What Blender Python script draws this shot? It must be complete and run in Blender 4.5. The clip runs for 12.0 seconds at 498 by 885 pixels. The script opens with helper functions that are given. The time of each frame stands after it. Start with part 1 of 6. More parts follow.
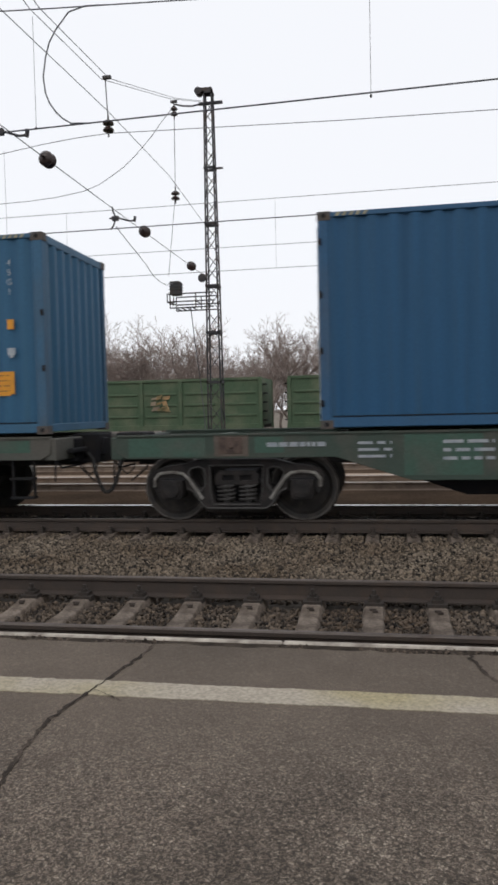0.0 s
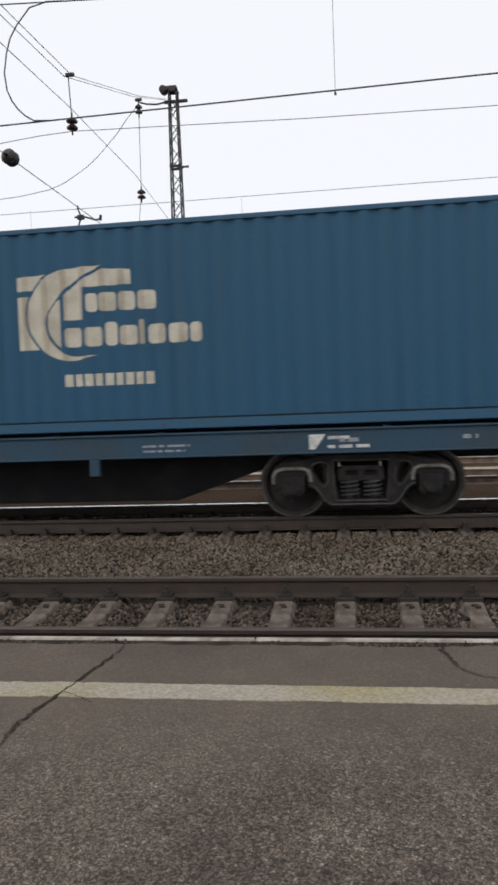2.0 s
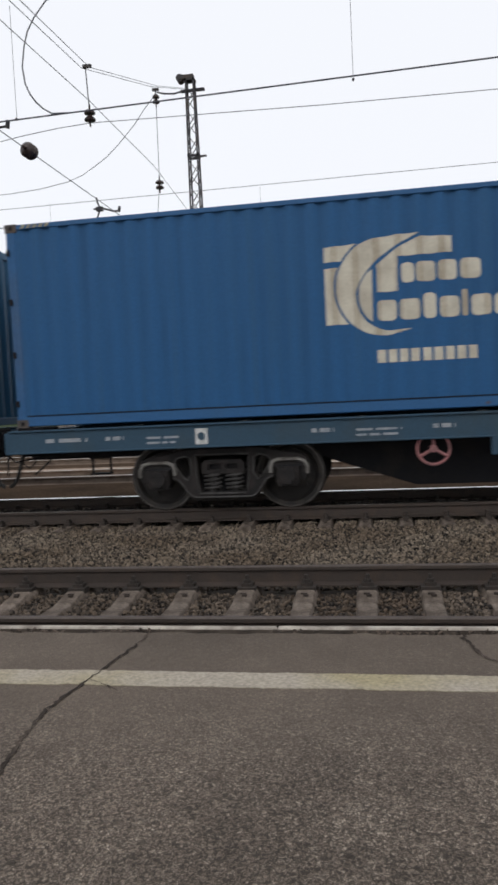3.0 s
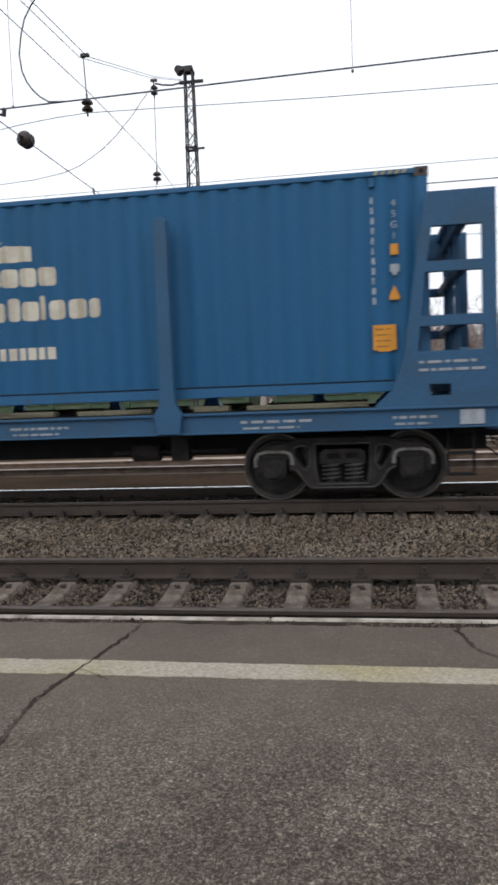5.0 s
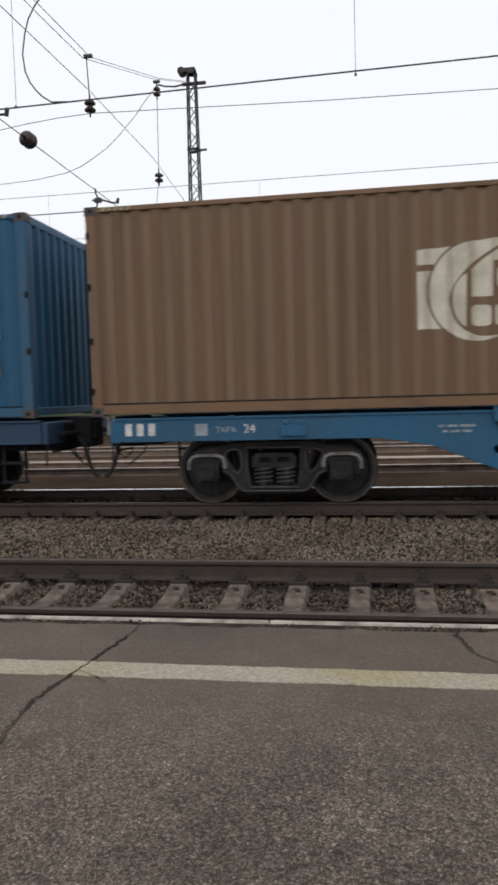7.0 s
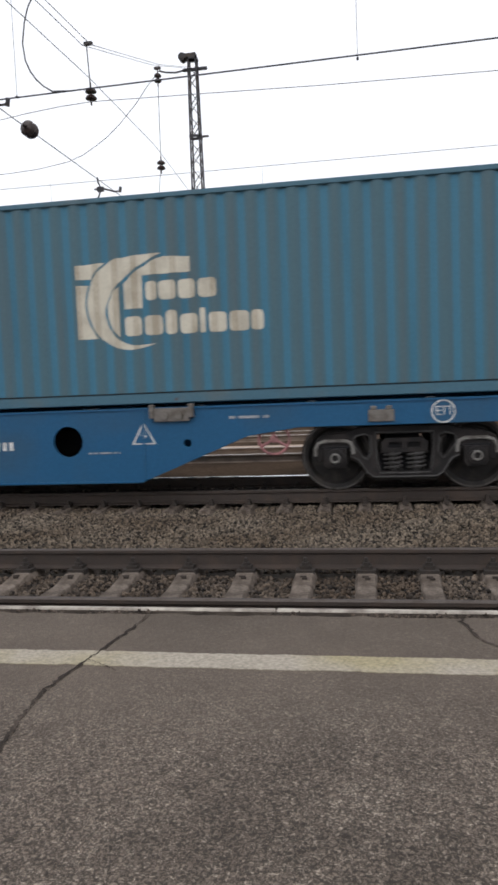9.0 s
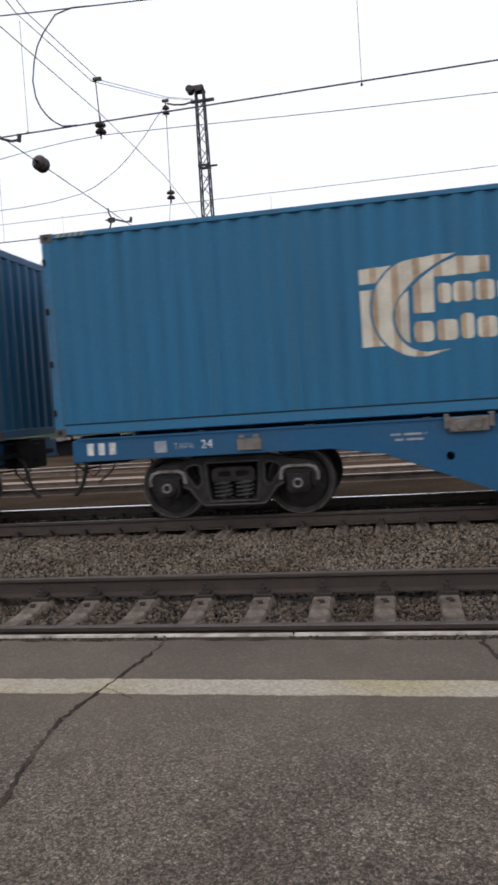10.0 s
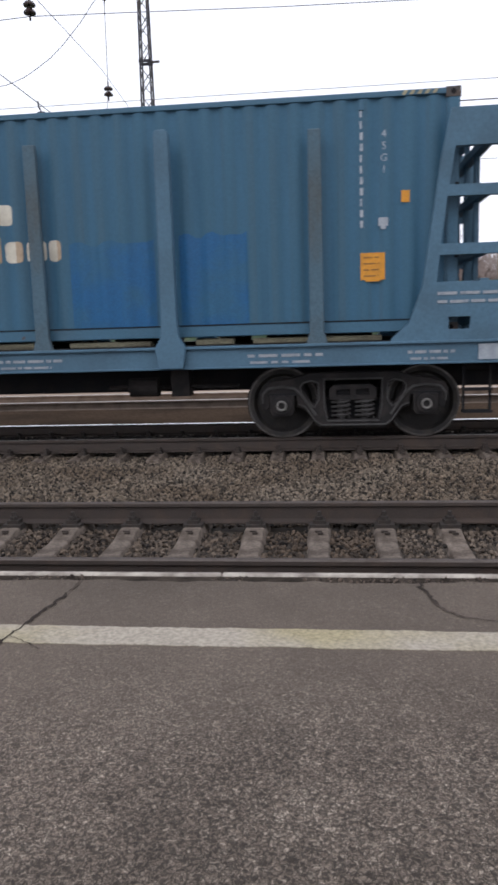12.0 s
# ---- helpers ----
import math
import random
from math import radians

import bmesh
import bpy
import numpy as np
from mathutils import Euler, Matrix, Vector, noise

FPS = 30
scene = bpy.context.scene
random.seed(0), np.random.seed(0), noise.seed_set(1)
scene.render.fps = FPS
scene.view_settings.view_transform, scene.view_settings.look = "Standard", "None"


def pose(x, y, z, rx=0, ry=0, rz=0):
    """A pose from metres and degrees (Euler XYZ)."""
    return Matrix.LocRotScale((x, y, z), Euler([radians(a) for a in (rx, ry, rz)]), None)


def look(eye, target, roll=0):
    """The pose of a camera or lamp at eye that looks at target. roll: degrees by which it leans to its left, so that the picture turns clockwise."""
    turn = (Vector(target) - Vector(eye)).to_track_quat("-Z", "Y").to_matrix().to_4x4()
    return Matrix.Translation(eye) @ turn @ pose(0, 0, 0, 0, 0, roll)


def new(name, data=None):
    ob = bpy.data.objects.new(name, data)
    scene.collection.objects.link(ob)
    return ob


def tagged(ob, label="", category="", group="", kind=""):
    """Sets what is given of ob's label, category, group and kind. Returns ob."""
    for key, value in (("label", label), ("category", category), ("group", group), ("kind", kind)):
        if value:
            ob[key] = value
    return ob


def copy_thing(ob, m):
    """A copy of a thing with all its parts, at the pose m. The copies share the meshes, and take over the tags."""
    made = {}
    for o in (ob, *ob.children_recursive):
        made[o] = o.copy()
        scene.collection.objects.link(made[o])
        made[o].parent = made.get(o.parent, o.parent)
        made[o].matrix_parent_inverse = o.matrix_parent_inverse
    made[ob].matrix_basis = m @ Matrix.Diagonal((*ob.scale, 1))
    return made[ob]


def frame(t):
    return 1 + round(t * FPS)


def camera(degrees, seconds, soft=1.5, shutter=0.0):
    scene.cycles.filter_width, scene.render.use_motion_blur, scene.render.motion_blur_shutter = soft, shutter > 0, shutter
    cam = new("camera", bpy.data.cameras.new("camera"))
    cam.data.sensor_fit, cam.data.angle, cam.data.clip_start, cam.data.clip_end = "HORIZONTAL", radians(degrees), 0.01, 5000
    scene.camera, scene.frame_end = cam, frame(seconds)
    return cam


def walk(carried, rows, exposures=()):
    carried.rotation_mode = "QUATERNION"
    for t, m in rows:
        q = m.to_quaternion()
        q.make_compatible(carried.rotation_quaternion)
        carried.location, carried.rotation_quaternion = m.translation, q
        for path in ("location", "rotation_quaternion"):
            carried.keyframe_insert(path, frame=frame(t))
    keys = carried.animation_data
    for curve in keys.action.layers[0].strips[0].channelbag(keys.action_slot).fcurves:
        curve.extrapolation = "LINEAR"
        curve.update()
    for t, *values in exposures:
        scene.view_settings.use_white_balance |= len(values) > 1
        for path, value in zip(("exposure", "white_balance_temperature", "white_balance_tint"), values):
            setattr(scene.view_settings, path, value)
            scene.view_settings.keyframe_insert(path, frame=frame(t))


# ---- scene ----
cam = camera(37.12, 12.0, 2.95, 0.08)
walk(cam, [
    (0, pose(-0.013, -0.024, 1.570, 87.48, 1.32, 10.14)),
    (0.5, pose(-0.016, 0.001, 1.557, 87.79, 0.71, 9.55)),
    (1, pose(-0.009, -0.016, 1.559, 88.05, 0.81, 8.98)),
    (1.5, pose(-0.009, -0.000, 1.548, 88.06, 2.25, 8.51)),
    (2, pose(-0.007, -0.003, 1.552, 87.36, 2.11, 7.84)),
    (2.5, pose(-0.004, -0.003, 1.549, 87.06, 2.56, 9.01)),
    (2.7, pose(-0.001, -0.029, 1.560, 86.82, 2.86, 9.55)),
    (4.3, pose(-0.002, 0.009, 1.543, 86.22, 1.74, 8.23)),
    (4.5, pose(-0.002, 0.010, 1.525, 86.28, 2.32, 9.09)),
    (5, pose(-0.003, 0.009, 1.529, 86.18, 2.17, 9.10)),
    (5.5, pose(0.002, -0.000, 1.532, 86.11, 2.22, 8.74)),
    (6, pose(0.000, 0.012, 1.530, 86.25, 2.47, 8.67)),
    (6.5, pose(-0.015, 0.015, 1.529, 86.36, 1.84, 8.55)),
    (8.3, pose(0.002, -0.000, 1.554, 84.93, 1.97, 10.39)),
    (8.5, pose(-0.007, -0.001, 1.556, 84.57, 2.07, 10.40)),
    (9, pose(-0.002, -0.013, 1.552, 85.33, 2.34, 9.47)),
    (9.5, pose(-0.004, 0.020, 1.541, 86.14, 4.46, 11.86)),
    (10, pose(0.010, 0.000, 1.542, 87.28, 3.75, 10.56)),
    (10.5, pose(-0.004, 0.019, 1.534, 85.98, 2.78, 10.84)),
    (11, pose(-0.000, 0.001, 1.542, 85.53, 2.50, 9.16)),
    (11.5, pose(0.022, 0.025, 1.548, 84.52, 2.95, 6.92)),
    (11.7, pose(-0.023, 0.142, 1.530, 82.38, 2.26, 8.58)),
    (11.8, pose(-0.003, 0.246, 1.527, 80.76, 2.12, 7.54)),
    (11.9, pose(-0.024, 0.394, 1.490, 81.19, 1.56, 6.48)),
    (12, pose(-0.010, 0.396, 1.549, 80.87, 1.71, 6.01)),
], [(0, 0.05, 6500, 10), (1.5, 0.05, 6500, 10), (2.7, 0.05, 6450, 10), (4.5, 0.13, 6400, 10), (5.0, 0.28, 6300, 10), (5.5, 0.28, 6250, 10), (6.0, 0.03, 6280, 10), (6.5, 0.05, 6540, 10), (7.2, 0.1, 6450, 10), (8.5, 0.17, 6430, 11),
    (9.0, 0.3, 6370, 11), (9.5, 0.34, 6330, 12), (10.0, 0.17, 6300, 13), (10.5, 0.14, 6280, 14), (11.0, 0.2, 6230, 15), (11.5, 0.16, 6180, 15), (12, 0.4, 6120, 14)])

# ---- light: an overcast sky, bright and almost white, with a very soft sun behind the cloud ----
world = bpy.data.worlds.new("overcast_sky")
scene.world = world
world.use_nodes = True
wn, wl = world.node_tree.nodes, world.node_tree.links
wn.clear()
w_out, w_bg = wn.new("ShaderNodeOutputWorld"), wn.new("ShaderNodeBackground")
w_sky, w_mix = wn.new("ShaderNodeTexSky"), wn.new("ShaderNodeMix")
w_sky.sky_type, w_sky.sun_disc = "NISHITA", False
w_sky.sun_elevation, w_sky.sun_rotation = radians(42), radians(150)
w_sky.dust_density = 4.0
w_mix.data_type = "RGBA"
w_mix.inputs[0].default_value = 0.93
w_mix.inputs[7].default_value = (9.45, 9.6, 10.0, 1)      # the cloud layer
w_bg.inputs[1].default_value = 0.1
wl.new(w_sky.outputs[0], w_mix.inputs[6])
wl.new(w_mix.outputs[2], w_bg.inputs[0])
wl.new(w_bg.outputs[0], w_out.inputs[0])

sun_data = bpy.data.lights.new("sun", "SUN")
sun_data.energy, sun_data.angle, sun_data.color = 0.5, radians(25), (1.0, 0.97, 0.92)
sun = new("sun", sun_data)
sun.matrix_world = look((-12, -20, 30), (0, 8, 0))

# ---- materials ----
def material(name, base, second=None, amount=0.5, scale=3.0, fine=60.0, rough=0.7, metal=0.0, bump=0.15, bump_scale=None, spec=0.4,
             stretch=(1, 1, 1), vary=0.0, grain=0.12, rust=0.0):
    """A weathered surface: base colour, a second colour in noise patches, fine grain and relief. Scales are per metre."""
    m = bpy.data.materials.new(name)
    m.use_nodes = True
    n, l = m.node_tree.nodes, m.node_tree.links
    p = n["Principled BSDF"]
    p.inputs["Metallic"].default_value = metal
    p.inputs["Specular IOR Level"].default_value = spec
    co, mp = n.new("ShaderNodeTexCoord"), n.new("ShaderNodeMapping")
    mp.inputs["Scale"].default_value = stretch
    l.new(co.outputs["Object"], mp.inputs[0])
    big, small = n.new("ShaderNodeTexNoise"), n.new("ShaderNodeTexNoise")
    big.inputs["Scale"].default_value, big.inputs["Detail"].default_value = scale, 8
    small.inputs["Scale"].default_value, small.inputs["Detail"].default_value = fine, 4
    l.new(mp.outputs[0], big.inputs[0])
    l.new(co.outputs["Object"], small.inputs[0])
    ramp = n.new("ShaderNodeMapRange")
    ramp.inputs[1].default_value, ramp.inputs[2].default_value = 0.62 - 0.3 * amount, 0.82 - 0.3 * amount
    l.new(big.outputs[0], ramp.inputs[0])
    mix = n.new("ShaderNodeMix")
    mix.data_type = "RGBA"
    mix.inputs[6].default_value = (*base, 1)
    mix.inputs[7].default_value = (*(second or tuple(c * 0.7 for c in base)), 1)
    l.new(ramp.outputs[0], mix.inputs[0])
    hsv, mr = n.new("ShaderNodeHueSaturation"), n.new("ShaderNodeMapRange")
    mr.inputs[1].default_value, mr.inputs[2].default_value = 0.3, 0.7
    mr.inputs[3].default_value, mr.inputs[4].default_value = 1 - grain, 1 + grain
    l.new(small.outputs[0], mr.inputs[0])
    out = mr.outputs[0]
    if vary:
        oi, vr, mu = n.new("ShaderNodeObjectInfo"), n.new("ShaderNodeMapRange"), n.new("ShaderNodeMath")
        vr.inputs[3].default_value, vr.inputs[4].default_value = 1 - vary, 1 + vary
        mu.operation = "MULTIPLY"
        l.new(oi.outputs["Random"], vr.inputs[0])
        l.new(vr.outputs[0], mu.inputs[0])
        l.new(out, mu.inputs[1])
        out = mu.outputs[0]
    l.new(out, hsv.inputs["Value"])
    l.new(mix.outputs[2], hsv.inputs["Color"])
    colour = hsv.outputs[0]
    if rust:
        spot, cut, coat_mix = n.new("ShaderNodeTexNoise"), n.new("ShaderNodeMapRange"), n.new("ShaderNodeMix")
        spot.inputs["Scale"].default_value, spot.inputs["Detail"].default_value = 3.5, 9
        cut.inputs[1].default_value, cut.inputs[2].default_value = 0.78 - rust, 0.84 - rust
        coat_mix.data_type = "RGBA"
        coat_mix.inputs[7].default_value = (0.085, 0.045, 0.025, 1)
        l.new(mp.outputs[0], spot.inputs[0])
        l.new(spot.outputs[0], cut.inputs[0])
        l.new(cut.outputs[0], coat_mix.inputs[0])
        l.new(colour, coat_mix.inputs[6])
        colour = coat_mix.outputs[2]
    l.new(colour, p.inputs["Base Color"])
    rr = n.new("ShaderNodeMapRange")
    rr.inputs[3].default_value, rr.inputs[4].default_value = max(0.05, rough - 0.12), min(1, rough + 0.12)
    l.new(big.outputs[0], rr.inputs[0])
    l.new(rr.outputs[0], p.inputs["Roughness"])
    bu = n.new("ShaderNodeBump")
    bu.inputs["Strength"].default_value, bu.inputs["Distance"].default_value = bump, 0.01
    if bump_scale:
        bs = n.new("ShaderNodeTexNoise")
        bs.inputs["Scale"].default_value = bump_scale
        l.new(co.outputs["Object"], bs.inputs[0])
        l.new(bs.outputs[0], bu.inputs["Height"])
    else:
        l.new(small.outputs[0], bu.inputs["Height"])
    l.new(bu.outputs[0], p.inputs["Normal"])
    return m


def stone_material(name, low, high, rough=0.9):
    """Crushed stone: each piece takes its own tone between two colours."""
    m = material(name, low, rough=rough, bump=0.3, fine=90)
    n, l = m.node_tree.nodes, m.node_tree.links
    geo, mix = n.new("ShaderNodeNewGeometry"), n.new("ShaderNodeMix")
    mix.data_type = "RGBA"
    mix.inputs[6].default_value, mix.inputs[7].default_value = (*low, 1), (*high, 1)
    l.new(geo.outputs["Random Per Island"], mix.inputs[0])
    noise_mix = n.new("ShaderNodeMix")
    noise_mix.data_type, noise_mix.blend_type = "RGBA", "MULTIPLY"
    noise_mix.inputs[0].default_value = 1.0
    big = n.new("ShaderNodeTexNoise")
    big.inputs["Scale"].default_value, big.inputs["Detail"].default_value = 0.9, 5
    tone = n.new("ShaderNodeValToRGB")
    tone.color_ramp.elements[0].position, tone.color_ramp.elements[1].position = 0.35, 0.7
    tone.color_ramp.elements[0].color, tone.color_ramp.elements[1].color = (0.72, 0.66, 0.6, 1), (1.12, 1.12, 1.12, 1)
    co = n.new("ShaderNodeTexCoord")
    l.new(co.outputs["Object"], big.inputs[0])
    l.new(big.outputs[0], tone.inputs[0])
    l.new(mix.outputs[2], noise_mix.inputs[6])
    l.new(tone.outputs[0], noise_mix.inputs[7])
    l.new(noise_mix.outputs[2], n["Principled BSDF"].inputs["Base Color"])
    return m


def asphalt_material():
    """Old platform asphalt: dark binder, pale aggregate worn free in patches, stains."""
    m = bpy.data.materials.new("old_asphalt")
    m.use_nodes = True
    n, l = m.node_tree.nodes, m.node_tree.links
    p = n["Principled BSDF"]
    co = n.new("ShaderNodeTexCoord")
    vor = n.new("ShaderNodeTexVoronoi")
    vor.inputs["Scale"].default_value = 94
    vor2 = n.new("ShaderNodeTexVoronoi")
    vor2.inputs["Scale"].default_value = 94
    patch, fine, stain = (n.new("ShaderNodeTexNoise") for _ in range(3))
    for node, sc, de in ((patch, 2.2, 8), (fine, 60, 2), (stain, 1.1, 6)):
        node.inputs["Scale"].default_value, node.inputs["Detail"].default_value = sc, de
    warp, add = n.new("ShaderNodeTexNoise"), n.new("ShaderNodeMix")          # uneven stones
    warp.inputs["Scale"].default_value, warp.inputs["Detail"].default_value = 45, 2
    add.data_type, add.blend_type = "RGBA", "LINEAR_LIGHT"
    add.inputs[0].default_value = 0.022
    l.new(co.outputs["Object"], warp.inputs["Vector"])
    l.new(co.outputs["Object"], add.inputs[6])
    l.new(warp.outputs["Color"], add.inputs[7])
    for node in (vor, vor2):
        l.new(add.outputs[2], node.inputs["Vector"])
    for node in (patch, fine, stain):
        l.new(co.outputs["Object"], node.inputs["Vector"])
    # how far the stones show: few where the binder is whole, many in worn patches
    worn = n.new("ShaderNodeMapRange")
    worn.inputs[1].default_value, worn.inputs[2].default_value = 0.36, 0.68
    l.new(patch.outputs[0], worn.inputs[0])
    pick = n.new("ShaderNodeSeparateColor")
    l.new(vor.outputs["Color"], pick.inputs[0])
    stone = n.new("ShaderNodeMath")
    stone.operation = "SUBTRACT"
    l.new(pick.outputs[0], stone.inputs[0])
    inv = n.new("ShaderNodeMapRange")
    inv.inputs[3].default_value, inv.inputs[4].default_value = 0.66, 0.3
    l.new(worn.outputs[0], inv.inputs[0])
    l.new(inv.outputs[0], stone.inputs[1])
    sharp = n.new("ShaderNodeMapRange")
    sharp.inputs[1].default_value, sharp.inputs[2].default_value = 0.0, 0.6
    l.new(stone.outputs[0], sharp.inputs[0])
    binder = n.new("ShaderNodeMix")
    binder.data_type = "RGBA"
    binder.inputs[6].default_value, binder.inputs[7].default_value = (0.085, 0.067, 0.052, 1), (0.164, 0.129, 0.101, 1)
    dark = n.new("ShaderNodeMapRange")
    dark.inputs[1].default_value, dark.inputs[2].default_value = 0.2, 0.75
    l.new(stain.outputs[0], dark.inputs[0])
    l.new(dark.outputs[0], binder.inputs[0])
    tint = n.new("ShaderNodeMix")
    tint.data_type = "RGBA"
    tint.inputs[6].default_value, tint.inputs[7].default_value = (0.122, 0.098, 0.077, 1), (0.325, 0.272, 0.217, 1)
    l.new(pick.outputs[1], tint.inputs[0])
    mix = n.new("ShaderNodeMix")
    mix.data_type = "RGBA"
    # a strip of finer, smoother asphalt runs along the platform's edge
    place, drift, shift, fine_strip = n.new("ShaderNodeSeparateXYZ"), n.new("ShaderNodeTexNoise"), n.new("ShaderNodeMath"), n.new("ShaderNodeMapRange")
    drift.inputs["Scale"].default_value, drift.inputs["Detail"].default_value = 1.3, 5
    shift.operation = "MULTIPLY_ADD"
    shift.inputs[1].default_value = 1.1
    fine_strip.inputs[1].default_value, fine_strip.inputs[2].default_value = 3.05, 3.75
    l.new(co.outputs["Object"], place.inputs[0])
    l.new(co.outputs["Object"], drift.inputs["Vector"])
    l.new(drift.outputs[0], shift.inputs[0])
    l.new(place.outputs["Y"], shift.inputs[2])
    l.new(shift.outputs[0], fine_strip.inputs[0])
    bare, less = n.new("ShaderNodeMapRange"), n.new("ShaderNodeMath")
    bare.inputs[3].default_value, bare.inputs[4].default_value = 1.0, 0.3
    less.operation = "MULTIPLY"
    l.new(fine_strip.outputs[0], bare.inputs[0])
    l.new(bare.outputs[0], less.inputs[0])
    l.new(sharp.outputs[0], less.inputs[1])
    l.new(less.outputs[0], mix.inputs[0])
    l.new(binder.outputs[2], mix.inputs[6])
    l.new(tint.outputs[2], mix.inputs[7])
    hsv, mr = n.new("ShaderNodeHueSaturation"), n.new("ShaderNodeMapRange")
    mr.inputs[1].default_value, mr.inputs[2].default_value = 0.3, 0.7
    mr.inputs[3].default_value, mr.inputs[4].default_value = 0.68, 1.34
    l.new(fine.outputs[0], mr.inputs[0])
    mid, mid_tone, both = n.new("ShaderNodeTexNoise"), n.new("ShaderNodeMapRange"), n.new("ShaderNodeMath")
    mid.inputs["Scale"].default_value, mid.inputs["Detail"].default_value = 9.0, 6
    mid_tone.inputs[1].default_value, mid_tone.inputs[2].default_value = 0.3, 0.7
    mid_tone.inputs[3].default_value, mid_tone.inputs[4].default_value = 0.82, 1.18
    both.operation = "MULTIPLY"
    l.new(co.outputs["Object"], mid.inputs["Vector"])
    l.new(mid.outputs[0], mid_tone.inputs[0])
    l.new(mr.outputs[0], both.inputs[0])
    l.new(mid_tone.outputs[0], both.inputs[1])
    gap, deep = n.new("ShaderNodeMapRange"), n.new("ShaderNodeMath")       # dark joints between the stones
    gap.inputs[1].default_value, gap.inputs[2].default_value = 0.28, 0.66
    gap.inputs[3].default_value, gap.inputs[4].default_value = 1.27, 0.42
    deep.operation = "MULTIPLY"
    l.new(vor.outputs["Distance"], gap.inputs[0])
    l.new(gap.outputs[0], deep.inputs[0])
    l.new(both.outputs[0], deep.inputs[1])
    calm = n.new("ShaderNodeMix")
    ease = n.new("ShaderNodeMath")
    ease.operation = "MULTIPLY"
    ease.inputs[1].default_value = 0.72
    l.new(fine_strip.outputs[0], ease.inputs[0])
    l.new(ease.outputs[0], calm.inputs[0])
    l.new(deep.outputs[0], calm.inputs[2])
    calm.inputs[3].default_value = 1.0
    l.new(calm.outputs[0], hsv.inputs["Value"])
    l.new(mix.outputs[2], hsv.inputs["Color"])
    l.new(hsv.outputs[0], p.inputs["Base Color"])
    p.inputs["Roughness"].default_value = 0.88
    p.inputs["Specular IOR Level"].default_value = 0.3
    bu = n.new("ShaderNodeBump")
    bu.inputs["Strength"].default_value, bu.inputs["Distance"].default_value = 0.8, 0.008
    l.new(vor2.outputs["Distance"], bu.inputs["Height"])
    l.new(bu.outputs[0], p.inputs["Normal"])
    return m


ASPHALT = asphalt_material()
JOINT_DIRT = material("joint_dirt", (0.05, 0.039, 0.03), (0.022, 0.017, 0.013), 0.6, 6, 60, 0.95, bump=0.6, grain=0.3, spec=0.1)
CRACK = material("crack_fill", (0.036, 0.029, 0.024), (0.085, 0.067, 0.055), fine=90, rough=0.95, grain=0.3, spec=0.1)
EDGE_PAINT = material("edge_whitewash", (0.45, 0.405, 0.345), (0.2, 0.17, 0.145), 0.7, 5.0, 70, 0.85, bump=0.4)
LINE_PAINT = material("line_paint", (0.33, 0.29, 0.232), (0.305, 0.262, 0.158), 0.6, 1.4, 55, 0.85, bump=0.4, grain=0.26)
CONCRETE = material("sleeper_concrete", (0.176, 0.141, 0.113), (0.082, 0.062, 0.047), 0.72, 8, 45, 0.9, bump=0.5, vary=0.14, grain=0.28)
BED = material("ballast_bed", (0.075, 0.062, 0.05), (0.045, 0.036, 0.028), 0.6, 2, 40, 0.95, bump=0.6)
BALLAST = stone_material("ballast_stone", (0.007, 0.0055, 0.0045), (0.248, 0.2, 0.15))
CRIB = stone_material("dirty_ballast_stone", (0.007, 0.005, 0.004), (0.165, 0.129, 0.098))
CRUMB = stone_material("asphalt_crumb", (0.02, 0.016, 0.013), (0.13, 0.1, 0.08))
RAIL = material("rail_rust", (0.046, 0.035, 0.029), (0.062, 0.044, 0.034), 0.5, 5, 70, 0.75, bump=0.2)
RAIL_TOP = material("rail_running_top", (0.9, 0.9, 0.9), (0.8, 0.8, 0.8), 0.4, 8, 60, 0.28, 1.0, bump=0.0)
RAIL_DULL = material("rail_dull_top", (0.1, 0.08, 0.068), (0.075, 0.057, 0.046), 0.5, 6, 60, 0.5, 0.35, bump=0.08)
RAIL_DUST = material("rail_sand_dust", (0.23, 0.178, 0.14), (0.15, 0.115, 0.09), 0.5, 3, 50, 0.9, bump=0.2, spec=0.1)
PALE_TOP = material("rail_pale_top", (0.5, 0.46, 0.42), (0.4, 0.35, 0.31), 0.5, 8, 60, 0.45, 0.6, bump=0.0)
IRON = material("fastening_iron", (0.03, 0.024, 0.02), (0.05, 0.036, 0.028), 0.5, 8, 60, 0.8)
GROUND = material("yard_ground", (0.16, 0.13, 0.1), (0.09, 0.075, 0.055), 0.6, 0.6, 14, 0.95, bump=0.5, grain=0.25)
MAST = material("mast_steel", (0.045, 0.045, 0.05), (0.075, 0.06, 0.05), 0.5, 3, 50, 0.7, 0.2)
WIRE = material("wire_metal", (0.09, 0.09, 0.1), (0.14, 0.14, 0.14), 0.4, 2, 40, 0.5, 0.6)
INSULATOR = material("brown_porcelain", (0.035, 0.022, 0.02), (0.06, 0.04, 0.03), 0.3, 6, 50, 0.25)
BOGIE = material("bogie_iron", (0.017, 0.0155, 0.0155), (0.034, 0.029, 0.027), 0.6, 5, 60, 0.75, 0.1, bump=0.3, spec=0.25)
BOGIE_DUST_LIT = material("dusty_lit_edge_iron", (0.055, 0.052, 0.05), (0.035, 0.032, 0.03), 0.6, 7, 60, 0.75)
RIM = material("wheel_rim", (0.12, 0.11, 0.102), (0.06, 0.052, 0.046), 0.5, 9, 60, 0.45, 0.7, bump=0.05)
